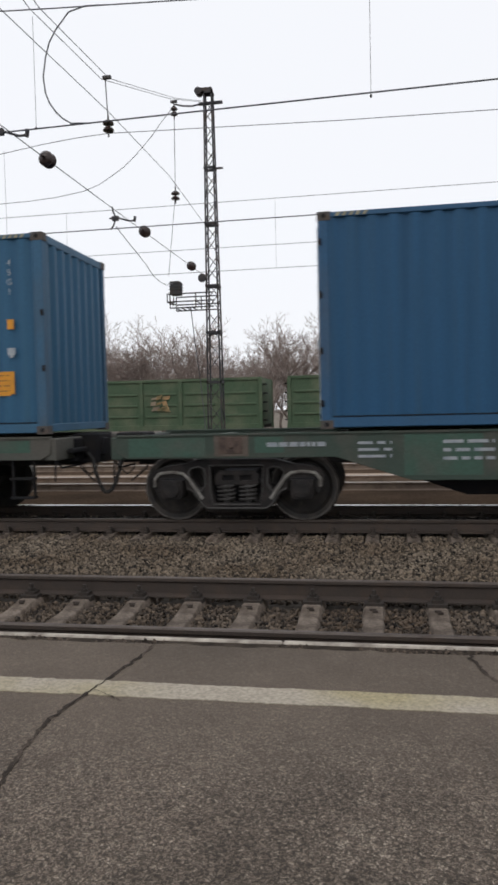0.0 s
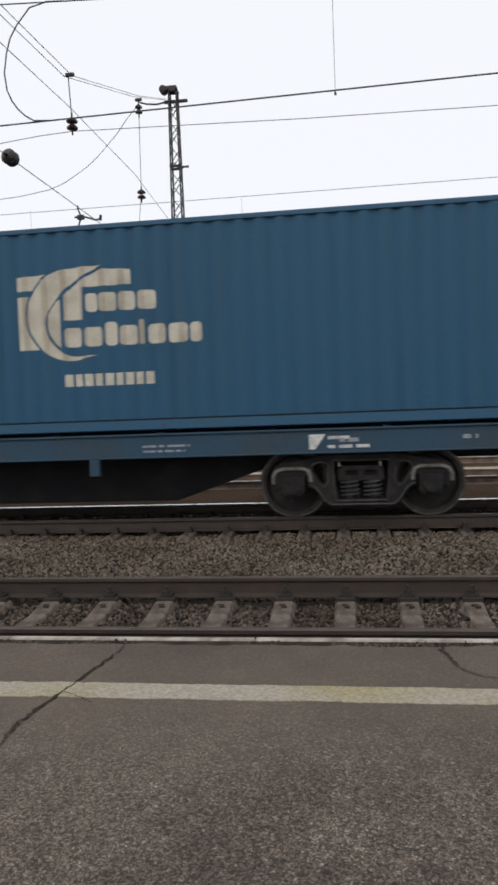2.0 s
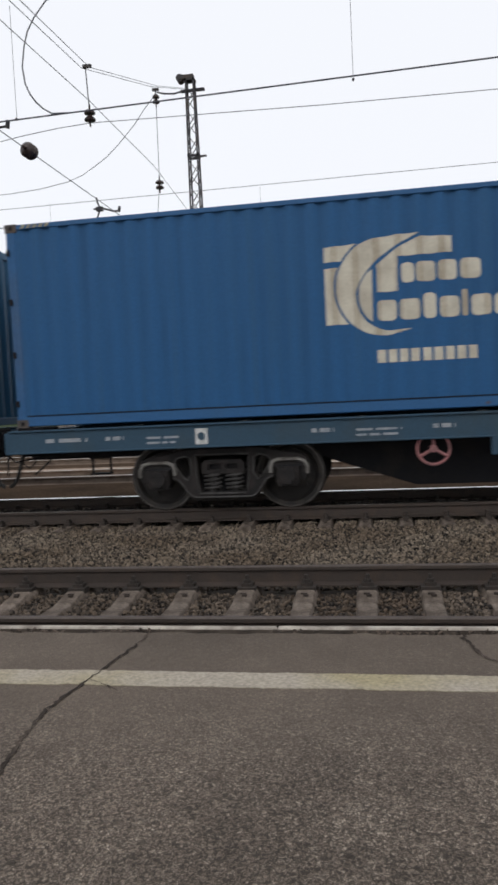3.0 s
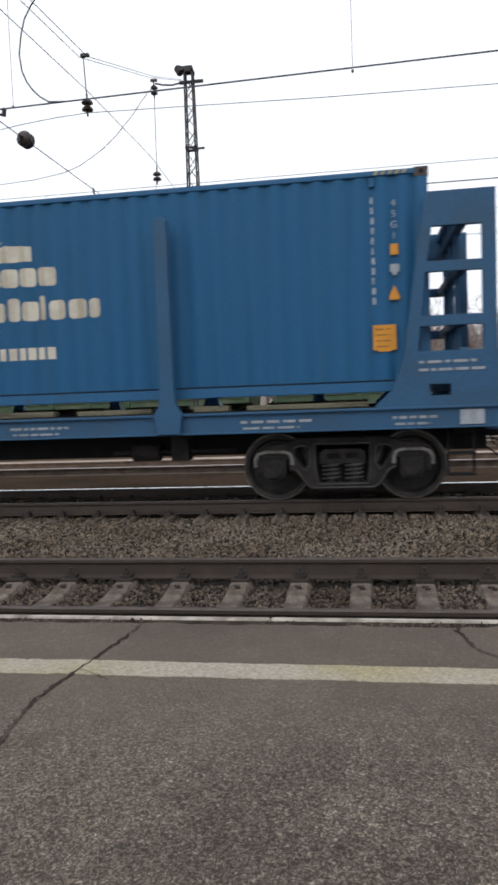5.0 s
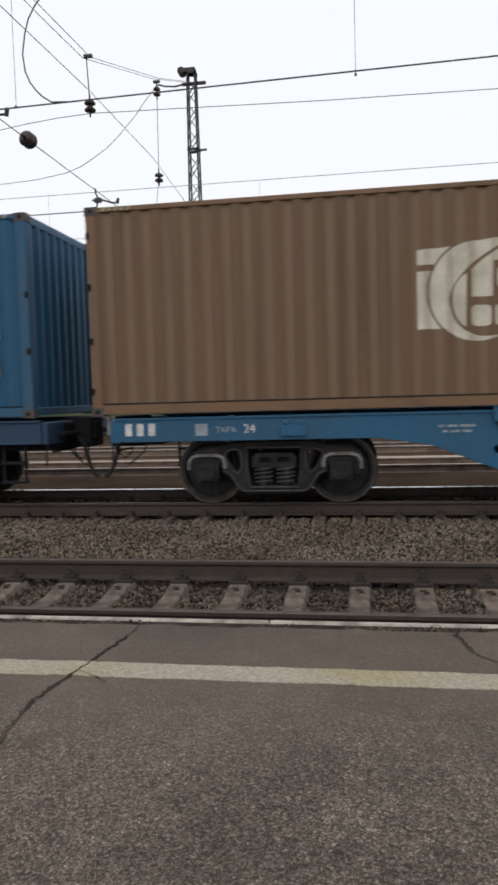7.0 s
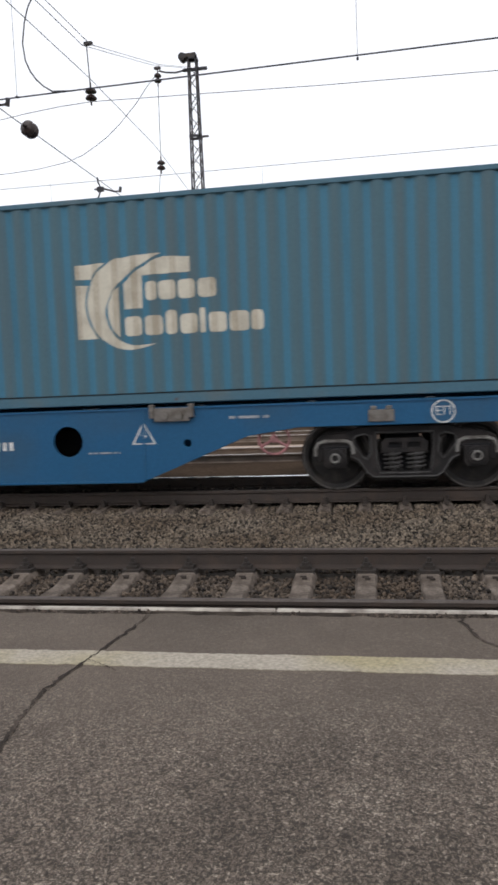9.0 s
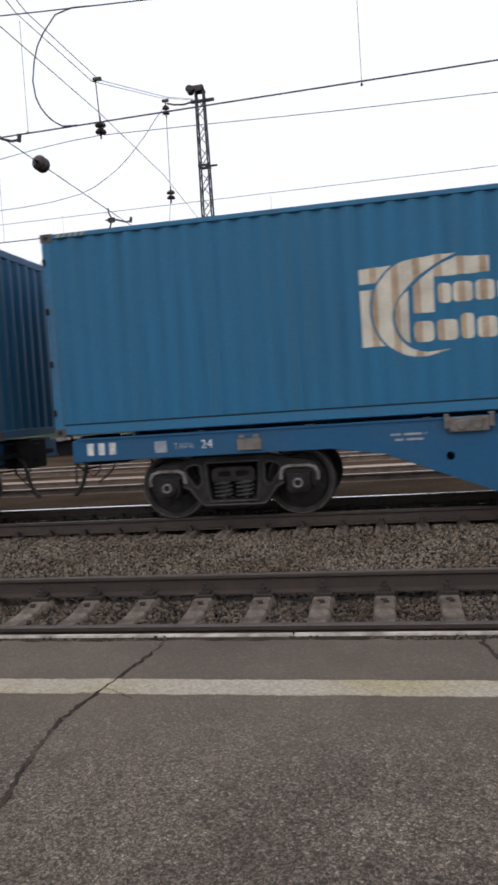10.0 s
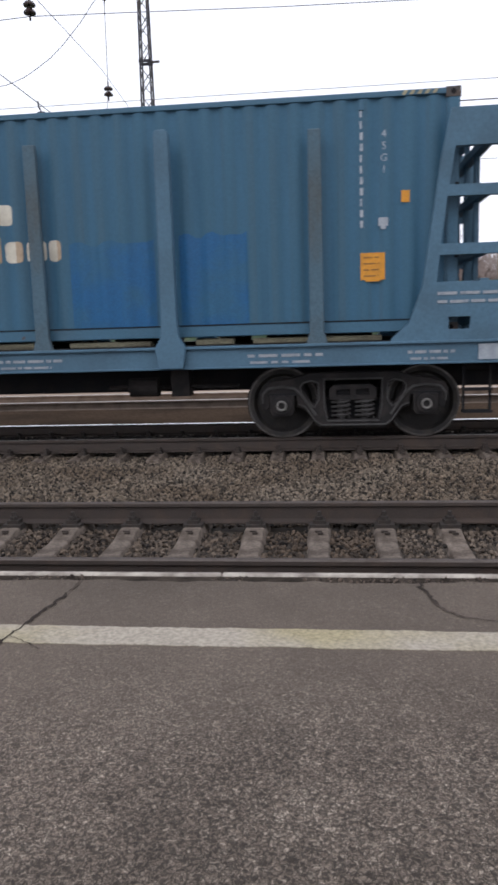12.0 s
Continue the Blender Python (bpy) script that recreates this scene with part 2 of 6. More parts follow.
BOGIE_PALE = material("dusty_cast_steel", (0.2, 0.19, 0.175), (0.1, 0.09, 0.08), 0.6, 7, 60, 0.75)
WHEEL = material("wheel_steel", (0.026, 0.024, 0.023), (0.055, 0.047, 0.041), 0.55, 6, 60, 0.65, 0.3)
TREAD = material("wheel_tread", (0.4, 0.39, 0.38), (0.25, 0.24, 0.23), 0.4, 9, 60, 0.35, 0.9, bump=0.05)
RUBBER = material("hose_rubber", (0.02, 0.02, 0.02), (0.04, 0.035, 0.03), 0.4, 6, 60, 0.7)
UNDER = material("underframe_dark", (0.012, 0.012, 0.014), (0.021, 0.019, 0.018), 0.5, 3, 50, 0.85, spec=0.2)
WHITE = material("marking_white", (0.62, 0.62, 0.6), (0.4, 0.4, 0.38), 0.55, 9, 80, 0.7, grain=0.2)
FAINT = material("marking_faint", (0.3, 0.32, 0.34), (0.2, 0.23, 0.26), 0.5, 9, 80, 0.7, grain=0.2)
TAN = material("tan_paint", (0.27, 0.215, 0.15), (0.2, 0.16, 0.115), 0.5, 3, 40, 0.75, grain=0.15)
SAND = material("pale_sand", (0.38, 0.295, 0.235), (0.25, 0.19, 0.145), 0.5, 0.7, 20, 0.95, bump=0.4, grain=0.2, stretch=(0.15, 1, 1), spec=0.05)
EARTH = material("yard_earth", (0.076, 0.053, 0.037), (0.048, 0.035, 0.026), 0.6, 0.5, 20, 0.95, spec=0.0, bump=0.5, grain=0.25)
# ballast stone with the shade under the train put into its colour
SHADED_STONE = stone_material("shaded_ballast_stone", (0.005, 0.0045, 0.004), (0.022, 0.018, 0.015))
PALE_SLEEPER = material("pale_dusty_concrete", (0.36, 0.29, 0.235), (0.24, 0.19, 0.15), 0.5, 2, 40, 0.9)
PALE_CODE = material("code_pale", (0.36, 0.39, 0.42), (0.2, 0.25, 0.3), 0.5, 9, 80, 0.7, grain=0.2)
PLATE_TEXT = material("plate_text", (0.3, 0.14, 0.03), (0.2, 0.1, 0.03), 0.5, 6, 60, 0.6)
CREAM = material("logo_cream", (0.6, 0.56, 0.46), (0.46, 0.42, 0.34), 0.6, 2.5, 40, 0.65, grain=0.1)
CREAM_DIM = material("logo_cream_dim", (0.47, 0.42, 0.33), (0.36, 0.31, 0.235), 0.6, 2.5, 40, 0.7, grain=0.12)
CREAM_RUSTY = material("logo_cream_stained", (0.43, 0.325, 0.225), (0.3, 0.215, 0.14), 0.6, 2.5, 40, 0.75, grain=0.15)
FADED = material("logo_faded", (0.5, 0.47, 0.42), (0.4, 0.33, 0.25), 0.7, 5, 40, 0.75, grain=0.2)
ORANGE = material("plate_orange", (0.62, 0.27, 0.025), (0.5, 0.22, 0.03), 0.5, 6, 60, 0.6)
GREY_TAG = material("grey_sticker", (0.33, 0.36, 0.39), (0.22, 0.25, 0.28), 0.5, 6, 60, 0.6)
DARK_TEXT = material("marking_dark", (0.03, 0.03, 0.035), rough=0.7)
RED = material("handwheel_red", (0.5, 0.04, 0.03), (0.3, 0.04, 0.03), 0.5, 8, 60, 0.55)
PINK_RED = material("handwheel_faded", (0.32, 0.14, 0.14), (0.2, 0.1, 0.1), 0.5, 8, 60, 0.6)
CASTING = material("corner_casting_worn", (0.062, 0.058, 0.056), (0.088, 0.066, 0.054), 0.6, 9, 60, 0.75)
HAZARD = material("hazard_yellow", (0.34, 0.31, 0.19), (0.22, 0.2, 0.14), 0.5, 9, 60, 0.6)
GONDOLA = material("gondola_green", (0.06, 0.1, 0.055), (0.108, 0.132, 0.08), 0.6, 0.9, 30, 0.75, grain=0.2)
GONDOLA_GREY = material("gondola_grey_green", (0.1, 0.13, 0.11), (0.14, 0.15, 0.13), 0.6, 0.9, 30, 0.75, grain=0.2)
RUSTY = material("graffiti_rust", (0.4, 0.25, 0.12), (0.12, 0.12, 0.06), 0.6, 2.0, 20, 0.8)
BARK = material("bark", (0.24, 0.2, 0.175), (0.16, 0.13, 0.115), 0.5, 2, 20, 0.9)
TWIG = material("twigs", (0.29, 0.235, 0.21), (0.22, 0.175, 0.155), 0.5, 0.4, 5, 0.95)
POLE = material("pole_concrete", (0.2, 0.2, 0.2), (0.13, 0.13, 0.13), 0.5, 2, 30, 0.85)


# ---- mesh helpers ----
class Shape:
    """Collects closed solids into one mesh."""

    def __init__(self):
        self.v, self.f, self.m = [], [], []

    def add(self, verts, faces, slot=0):
        k = len(self.v)
        self.v += [tuple(p) for p in verts]
        self.f += [tuple(i + k for i in f) for f in faces]
        self.m += [slot] * len(faces)
        return self

    def box(self, x0, x1, y0, y1, z0, z1, slot=0, m=None):
        p = [Vector((x, y, z)) for x in (x0, x1) for y in (y0, y1) for z in (z0, z1)]
        if m:
            p = [m @ q for q in p]
        return self.add(p, [(0, 1, 3, 2), (4, 6, 7, 5), (0, 4, 5, 1), (2, 3, 7, 6), (0, 2, 6, 4), (1, 5, 7, 3)], slot)

    def prism(self, poly, y0, y1, slot=0):
        """A closed outline in x and z, thick from y0 to y1."""
        n = len(poly)
        v = [(x, y0, z) for x, z in poly] + [(x, y1, z) for x, z in poly]
        f = [tuple(range(n)), tuple(range(2 * n - 1, n - 1, -1))]
        f += [(i, i + n, (i + 1) % n + n, (i + 1) % n) for i in range(n)]
        return self.add(v, f, slot)

    def tube(self, path, r, n=6, slot=0, r_end=None):
        """A round bar along a path."""
        path = [Vector(p) for p in path]
        k, last = len(path), None
        v = []
        for i, p in enumerate(path):
            d = (path[min(i + 1, k - 1)] - path[max(i - 1, 0)]).normalized()
            a = d.orthogonal().normalized() if last is None else (last - d * last.dot(d)).normalized()
            last = a
            b = d.cross(a)
            rad = r if r_end is None else r + (r_end - r) * i / max(1, k - 1)
            v += [p + (a * math.cos(2 * math.pi * j / n) + b * math.sin(2 * math.pi * j / n)) * rad for j in range(n)]
        f = [(i * n + j, i * n + (j + 1) % n, (i + 1) * n + (j + 1) % n, (i + 1) * n + j) for i in range(k - 1) for j in range(n)]
        f += [tuple(range(n - 1, -1, -1)), tuple(range((k - 1) * n, k * n))]
        return self.add(v, f, slot)

    def lathe(self, profile, n=32, slot=0, axis="y", at=(0, 0, 0)):
        """A closed outline of (radius, along) turned round an axis."""
        k = len(profile)
        v = []
        for j in range(n):
            c, s = math.cos(2 * math.pi * j / n), math.sin(2 * math.pi * j / n)
            for r, h in profile:
                q = (r * c, h, r * s) if axis == "y" else (r * c, r * s, h)
                v.append((q[0] + at[0], q[1] + at[1], q[2] + at[2]))
        f = [(j * k + i, j * k + (i + 1) % k, ((j + 1) % n) * k + (i + 1) % k, ((j + 1) % n) * k + i) for j in range(n) for i in range(k)]
        return self.add(v, f, slot)

    def mesh(self, name, mats, bevel=0.0, smooth=False, crease=0.6):
        me = bpy.data.meshes.new(name)
        me.from_pydata(self.v, [], self.f)
        for mat in mats if isinstance(mats, (list, tuple)) else [mats]:
            me.materials.append(mat)
        for poly, slot in zip(me.polygons, self.m):
            poly.material_index = slot
        bm = bmesh.new()
        bm.from_mesh(me)
        bmesh.ops.recalc_face_normals(bm, faces=bm.faces)
        if bevel:
            edges = [e for e in bm.edges if e.is_manifold and e.calc_face_angle(0) > 0.6]
            bmesh.ops.bevel(bm, geom=edges, offset=bevel, segments=1, affect="EDGES", clamp_overlap=True)
        if smooth:
            for f in bm.faces:
                f.smooth = True
            for e in bm.edges:
                if e.is_manifold and e.calc_face_angle(0) > crease:
                    e.smooth = False
        bm.to_mesh(me)
        bm.free()
        return me


def part(name, me, parent, label="", m=None):
    """Links a mesh as one part of a thing."""
    ob = new(name, me)
    ob.parent = parent
    if m is not None:
        ob.matrix_basis = m
    return tagged(ob, label)


def thing(name, me, label, category, group="", kind="", m=None):
    ob = new(name, me)
    if m is not None:
        ob.matrix_basis = m
    return tagged(ob, label, category, group, kind)


def plate(name, outer, holes, thick, mat, bevel=0.0):
    """A flat plate in x and z with openings right through it, thick along y and centred on it."""
    cu = bpy.data.curves.new(name, "CURVE")
    cu.dimensions, cu.fill_mode, cu.extrude, cu.bevel_depth = "2D", "BOTH", thick / 2 - bevel, bevel
    for loop in [outer] + holes:
        sp = cu.splines.new("POLY")
        sp.points.add(len(loop) - 1)
        for q, (x, z) in zip(sp.points, loop):
            q.co = (x, z, 0, 1)
        sp.use_cyclic_u = True
    tmp = bpy.data.objects.new(name, cu)
    me = bpy.data.meshes.new_from_object(tmp)
    me.transform(Matrix.Rotation(radians(90), 4, "X"))
    me.materials.clear()
    me.materials.append(mat)
    bpy.data.objects.remove(tmp)
    bpy.data.curves.remove(cu)
    return me


def lettering(text, size, mat):
    """Flat letters that stand in the x-z plane and face -y, centred."""
    cu = bpy.data.curves.new("lettering", "FONT")
    cu.body, cu.size, cu.align_x, cu.align_y, cu.extrude = text, size, "CENTER", "CENTER", 0.001
    tmp = bpy.data.objects.new("lettering", cu)
    me = bpy.data.meshes.new_from_object(tmp)
    me.transform(Matrix.Rotation(radians(90), 4, "X"))
    me.materials.clear()
    me.materials.append(mat)
    bpy.data.objects.remove(tmp)
    return me


def circle(cx, cz, r, n=24):
    return [(cx + r * math.cos(2 * math.pi * i / n), cz + r * math.sin(2 * math.pi * i / n)) for i in range(n)]

# ---- the place: ground, platform, tracks ----
NEAR, MAIN = 5.92, 11.21                 # middle of the track by the platform, and of the train's track
PITCH = 0.5435                           # from sleeper to sleeper
rng = np.random.default_rng(7)


def sheet(name, x0, x1, y0, y1, z, mat, label, category):
    me = Shape().box(x0, x1, y0, y1, z - 0.2, z).mesh(name, mat)
    return thing(name, me, label, category, kind="structure")


sheet("ground", -2500, 2500, -2500, 2500, -0.75, GROUND, "bare brown ground of the rail yard", "ground")
sheet("ballast_bed", -90, 90, 4.3, 33.5, -0.27, BED, "dark dusty bed of crushed stone under the tracks", "ballast")
sheet("pale_sand", -90, 90, 15.95, 19.6, -0.162, SAND, "pale trodden sand over the third track", "ground")
sheet("yard_earth", -90, 90, 13.2, 33.4, -0.172, EARTH, "brown trodden earth between the yard tracks", "ground")
sheet("far_yard_ground", -90, 90, 33.5, 62, -0.55, GROUND, "bare brown ground behind the tracks", "ground")


def ragged(x0, x1, step, y, wobble, seed):
    """A worn edge along x."""
    r = np.random.default_rng(seed)
    n = int((x1 - x0) / step)
    w = np.cumsum(r.normal(0, wobble * 0.35, n + 1))
    w = w - np.convolve(w, np.ones(25) / 25, "same") + r.normal(0, wobble * 0.3, n + 1)
    return [(x0 + i * step, y + float(w[i])) for i in range(n + 1)]


def strip(name, low, high, z0, z1, mat):
    """A slab between two worn edges."""
    s, n = Shape(), len(low)
    v = [(x, y, z1) for x, y in low] + [(x, y, z1) for x, y in high] + [(x, y, z0) for x, y in low] + [(x, y, z0) for x, y in high]
    f = []
    for i in range(n - 1):
        f += [(i, i + 1, n + i + 1, n + i), (2 * n + i, 2 * n + i + 1, i + 1, i), (n + i, n + i + 1, 3 * n + i + 1, 3 * n + i)]
    s.add(v, f)
    return s.mesh(name, mat)


platform = thing("platform", Shape().box(-60, 60, -12, 4.05, -0.9, 0.198).mesh("platform", [CRACK]),
                 "low railway platform of old worn asphalt", "platform", kind="structure")
part("asphalt", strip("asphalt", ragged(-60, 60, 0.05, -12, 0, 1), ragged(-60, 60, 0.05, 4.075, 0.016, 2), 0.16, 0.22, ASPHALT), platform)
part("crumbled_joint", Shape().box(-60, 60, 4.05, 4.185, -0.9, 0.206).mesh("crumbled_joint", JOINT_DIRT), platform)
# edge kerb in blocks
kerb = Shape().box(-0.998, 0.998, 0, 0.05, -0.6, 0.217).mesh("kerb_block", EDGE_PAINT, 0.008)
for i in range(-12, 12):
    part("kerb_block", kerb, platform, m=pose(i * 2.0 + 0.4, 4.185 + 0.004 * math.sin(i * 7.3), 0.004 * math.sin(i * 3.1)))
part("yellow_line", strip("yellow_line", ragged(-40, 40, 0.03, 3.285, 0.008, 3), ragged(-40, 40, 0.03, 3.468, 0.008, 4), 0.2, 0.2235, LINE_PAINT),
     platform, "worn cream and yellow painted safety line")


def crack(points, width, seed):
    """A dark broken line over the asphalt."""
    r = np.random.default_rng(seed)
    mid = []
    for (x0, y0), (x1, y1) in zip(points, points[1:]):
        n = max(2, int(math.hypot(x1 - x0, y1 - y0) / 0.025))
        mid += [(x0 + (x1 - x0) * i / n + float(r.normal(0, 0.006)), y0 + (y1 - y0) * i / n) for i in range(n)]
    w = [max(0.002, float(width * (0.25 + 1.1 * r.random()))) for _ in mid]
    n = len(mid)
    v = [(x - k, y, 0.2255) for (x, y), k in zip(mid, w)] + [(x + k, y, 0.2255) for (x, y), k in zip(mid, w)]
    s = Shape()
    s.add(v, [(i, n + i, n + i + 1, i + 1) for i in range(n - 1)])
    return s.mesh("crack", CRACK)


part("crack", crack([(-1.33, 4.05), (-1.36, 3.75), (-1.40, 3.5), (-1.43, 3.3), (-1.48, 3.0), (-1.45, 2.6), (-1.38, 2.3), (-1.36, 1.9), (-1.3, 1.4)], 0.0105, 5), platform)
part("crack", crack([(0.43, 4.05), (0.46, 3.85), (0.51, 3.7), (0.56, 3.63), (0.72, 3.58), (0.95, 3.5)], 0.01, 6), platform)
part("crack", crack([(-1.41, 3.35), (-1.3, 3.28), (-1.22, 3.2)], 0.006, 8), platform)


RAIL_SECTION = [(-0.075, -0.18), (0.075, -0.18), (0.075, -0.168), (0.012, -0.148), (0.01, -0.05), (0.037, -0.035), (0.037, -0.007), (0.02, 0.0),
                (-0.02, 0.0), (-0.037, -0.007), (-0.037, -0.035), (-0.01, -0.05), (-0.012, -0.148), (-0.075, -0.168)]


def rail(top, side=None):
    n, s = len(RAIL_SECTION), Shape()
    v = [(-90, y, z) for y, z in RAIL_SECTION] + [(90, y, z) for y, z in RAIL_SECTION]
    s.add(v, [(i, (i + 1) % n, (i + 1) % n + n, i + n) for i in range(n)] + [tuple(range(n)), tuple(range(2 * n - 1, n - 1, -1))])
    s.m[6] = s.m[7] = s.m[8] = 1
    return s.mesh("rail", [side or RAIL, top])


def sleeper_shape(s, x=0.0):
    """A concrete sleeper: raised rail seats, lower waist."""
    prof = [(-1.35, -0.205), (-1.15, -0.195), (-0.55, -0.185), (-0.3, -0.225), (0.3, -0.225), (0.55, -0.185), (1.15, -0.195), (1.35, -0.205)]
    v, n = [], len(prof)
    for y, z in prof:
        v += [(x - 0.078, y, z), (x + 0.078, y, z), (x + 0.175, y, -0.42), (x - 0.175, y, -0.42)]
    f = [(4 * i + a, 4 * i + (a + 1) % 4, 4 * i + 4 + (a + 1) % 4, 4 * i + 4 + a) for i in range(n - 1) for a in range(4)]
    s.add(v, f + [(0, 1, 2, 3), (4 * n - 1, 4 * n - 2, 4 * n - 3, 4 * n - 4)])
    return s


SLEEPER = sleeper_shape(Shape()).mesh("sleeper", CONCRETE, 0.008)


def fastening(wide, high):
    """Clamps and bolts on both sides of the rail feet."""
    s = Shape()
    for y in (-0.795, 0.795):
        for side in (-1, 1):
            s.box(-wide, wide, y + side * 0.125 - 0.06, y + side * 0.125 + 0.05, -0.21, -0.16)
            s.box(-wide * 0.6, wide * 0.6, y + side * 0.1 - 0.05, y + side * 0.1 + 0.05, -0.165, -0.13)
            s.tube([(0, y + side * 0.11, -0.17), (0, y + side * 0.11, high)], 0.02, 6)
            if side < 0:
                s.box(-0.035, 0.022, y - 0.302, y - 0.287, -0.2, -0.179).box(-0.012, 0.035, y - 0.35, y - 0.337, -0.2, -0.179)
            s.tube([(0, y + side * 0.11, -0.135), (0, y + side * 0.11, -0.1)], 0.036, 6)
    return s.mesh("fastening", IRON)


FASTENING, FASTENING_LOW = fastening(0.085, -0.06), fastening(0.045, -0.125)
RAIL_BRIGHT, RAIL_USED, RAIL_DUSTY = rail(RAIL_TOP), rail(RAIL_DULL), rail(PALE_TOP, RAIL_DUST)


def track(name, y, top, phase, near, z=0.0):
    """A track: two rails on concrete sleepers; the sleepers by the camera are pieces of their own."""
    t = tagged(new(name), "railway track of rusty rails on concrete sleepers", "railway track", kind="structure")
    t.matrix_basis = pose(0, y, z)
    for dy in (-0.795, 0.795):
        # main track's near rail: dull top stands in for the wagons' dark reflection
        part("rail", top if dy > 0 or not near else RAIL_USED, t, m=pose(0, dy, 0))
    rest = Shape()
    for i in range(-150, 150):
        x = phase + i * PITCH
        if near and -11 < x < 7:
            wob = 0.012 * math.sin(i * 12.9)
            part("sleeper", SLEEPER, t, m=pose(x + wob, 0, 0.006 * math.sin(i * 5.7), 0, 0, 0.8 * math.sin(i * 3.3)))
            part("fastening", FASTENING if y < 8 else FASTENING_LOW, t, m=pose(x + wob, 0, 0))
        elif abs(x) < 70:
            sleeper_shape(rest, x)
    tagged(part("sleepers_beyond", rest.mesh("sleepers_beyond", CONCRETE if near else PALE_SLEEPER), t), kind="stuff")
    return t


track("track_platform", NEAR, RAIL_USED, -0.106, True)
track("track_main", MAIN, RAIL_BRIGHT, -0.16, True)
track("track_third", 16.5, RAIL_DUSTY, 0.1, False)
track("track_fourth", 21.8, RAIL_DUSTY, 0.2, False)
track("track_far", 34.0, RAIL_USED, 0.0, False, -0.4)


# ---- crushed stone ----
def stones(name, x0, x1, y0, y1, step, size, height, mat, label, seed, keep=None):
    """Loose stones, each a small broken solid of its own."""
    r = np.random.default_rng(seed)
    g = (1 + 5 ** 0.5) / 2
    ico = np.array([(-1, g, 0), (1, g, 0), (-1, -g, 0), (1, -g, 0), (0, -1, g), (0, 1, g), (0, -1, -g), (0, 1, -g), (g, 0, -1), (g, 0, 1), (-g, 0, -1), (-g, 0, 1)]) / 1.9
    tri = np.array([(0, 11, 5), (0, 5, 1), (0, 1, 7), (0, 7, 10), (0, 10, 11), (1, 5, 9), (5, 11, 4), (11, 10, 2), (10, 7, 6), (7, 1, 8), (3, 9, 4), (3, 4, 2),
                    (3, 2, 6), (3, 6, 8), (3, 8, 9), (4, 9, 5), (2, 4, 11), (6, 2, 10), (8, 6, 7), (9, 8, 1)])
    xs, ys = np.meshgrid(np.arange(x0, x1, step), np.arange(y0, y1, step))
    c = np.c_[xs.ravel(), ys.ravel()] + r.uniform(-0.5, 0.5, (xs.size, 2)) * step
    if keep is not None:
        c = c[keep(c[:, 0], c[:, 1])]
    n = len(c)
    z = height(c[:, 0], c[:, 1]) + r.uniform(-0.012, 0.012, n)
    rad = size * r.uniform(0.6, 1.35, n)
    q = r.normal(size=(n, 4))
    q /= np.linalg.norm(q, axis=1)[:, None]
    w, a, b, d = q.T
    rot = np.stack([1 - 2 * (b * b + d * d), 2 * (a * b - w * d), 2 * (a * d + w * b), 2 * (a * b + w * d), 1 - 2 * (a * a + d * d), 2 * (b * d - w * a),
                    2 * (a * d - w * b), 2 * (b * d + w * a), 1 - 2 * (a * a + b * b)], 1).reshape(n, 3, 3)
    body = ico[None] * r.uniform(0.65, 1.3, (n, 12, 1)) * r.uniform(0.6, 1.25, (n, 1, 3)) * rad[:, None, None]
    v = np.einsum("nij,nkj->nki", rot, body) + np.c_[c, z][:, None, :]
    f = (tri[None] + 12 * np.arange(n)[:, None, None]).reshape(-1, 3)
    me = bpy.data.meshes.new(name)
    me.from_pydata(v.reshape(-1, 3), [], f)
    me.materials.append(mat)
    return thing(name, me, label, "ballast", kind="stuff")


def between_rows(x, y):
    """True beside the sleepers of the platform track."""
    k = (x + 0.106) / PITCH
    return (np.abs(k - np.round(k)) * PITCH > 0.1) & (np.abs(y - (NEAR + 0.795)) > 0.09) & (np.abs(y - (NEAR - 0.795)) > 0.09)


def off_main(x, y):
    k = (x + 0.16) / PITCH
    return ((np.abs(k - np.round(k)) * PITCH > 0.125) | (y < MAIN - 1.36) | (np.abs(y - MAIN) < 0.68)) & (np.abs(y - (MAIN - 0.795)) > 0.08) & (np.abs(y - (MAIN + 0.795)) > 0.08)


stones("ballast_stones", -9, 6, 6.98, 10.36, 0.0315, 0.0178, lambda x, y: -0.262 + 0.035 * np.clip((y - 7.2) / 0.5, 0, 1) - 0.01 * np.clip((y - 9.5) / 0.3, 0, 1) + 0.012 * np.sin(x * 1.3 + y * 2), BALLAST,
       "grey-brown crushed stone ballast between the tracks", 11, off_main)
stones("dirty_ballast_stones", -8.5, 5.5, 4.5, 6.98, 0.034, 0.0178, lambda x, y: -0.246 + 0.014 * np.sin(x * 2.1) + 0 * y, CRIB,
       "brown dirty ballast stones lying between the sleepers", 12, between_rows)
# lifted between the rails to hide the sleepers, so the painted shade is unbroken
stones("main_track_stones", -9.5, 6.5, 10.36, 13.4, 0.06, 0.033, lambda x, y: -0.25 + 0.055 * (np.abs(y - MAIN) < 0.68), SHADED_STONE, "ballast stones under the train, its shade painted into their colour", 13, off_main)

stones("asphalt_crumbs", -8, 5, 4.07, 4.18, 0.022, 0.009, lambda x, y: 0.203 + 0 * x, CRUMB, "crumbled asphalt and grit along the platform's edge", 14,
       lambda x, y: np.sin(x * 3.1 + 1) + np.sin(x * 7.7) + np.sin(x * 1.3) > -0.6)


# ---- mast, cross-span and overhead wires ----
SPAN_X, MAST_Y, MAST_TOP = -6.06, 26.3, 12.92


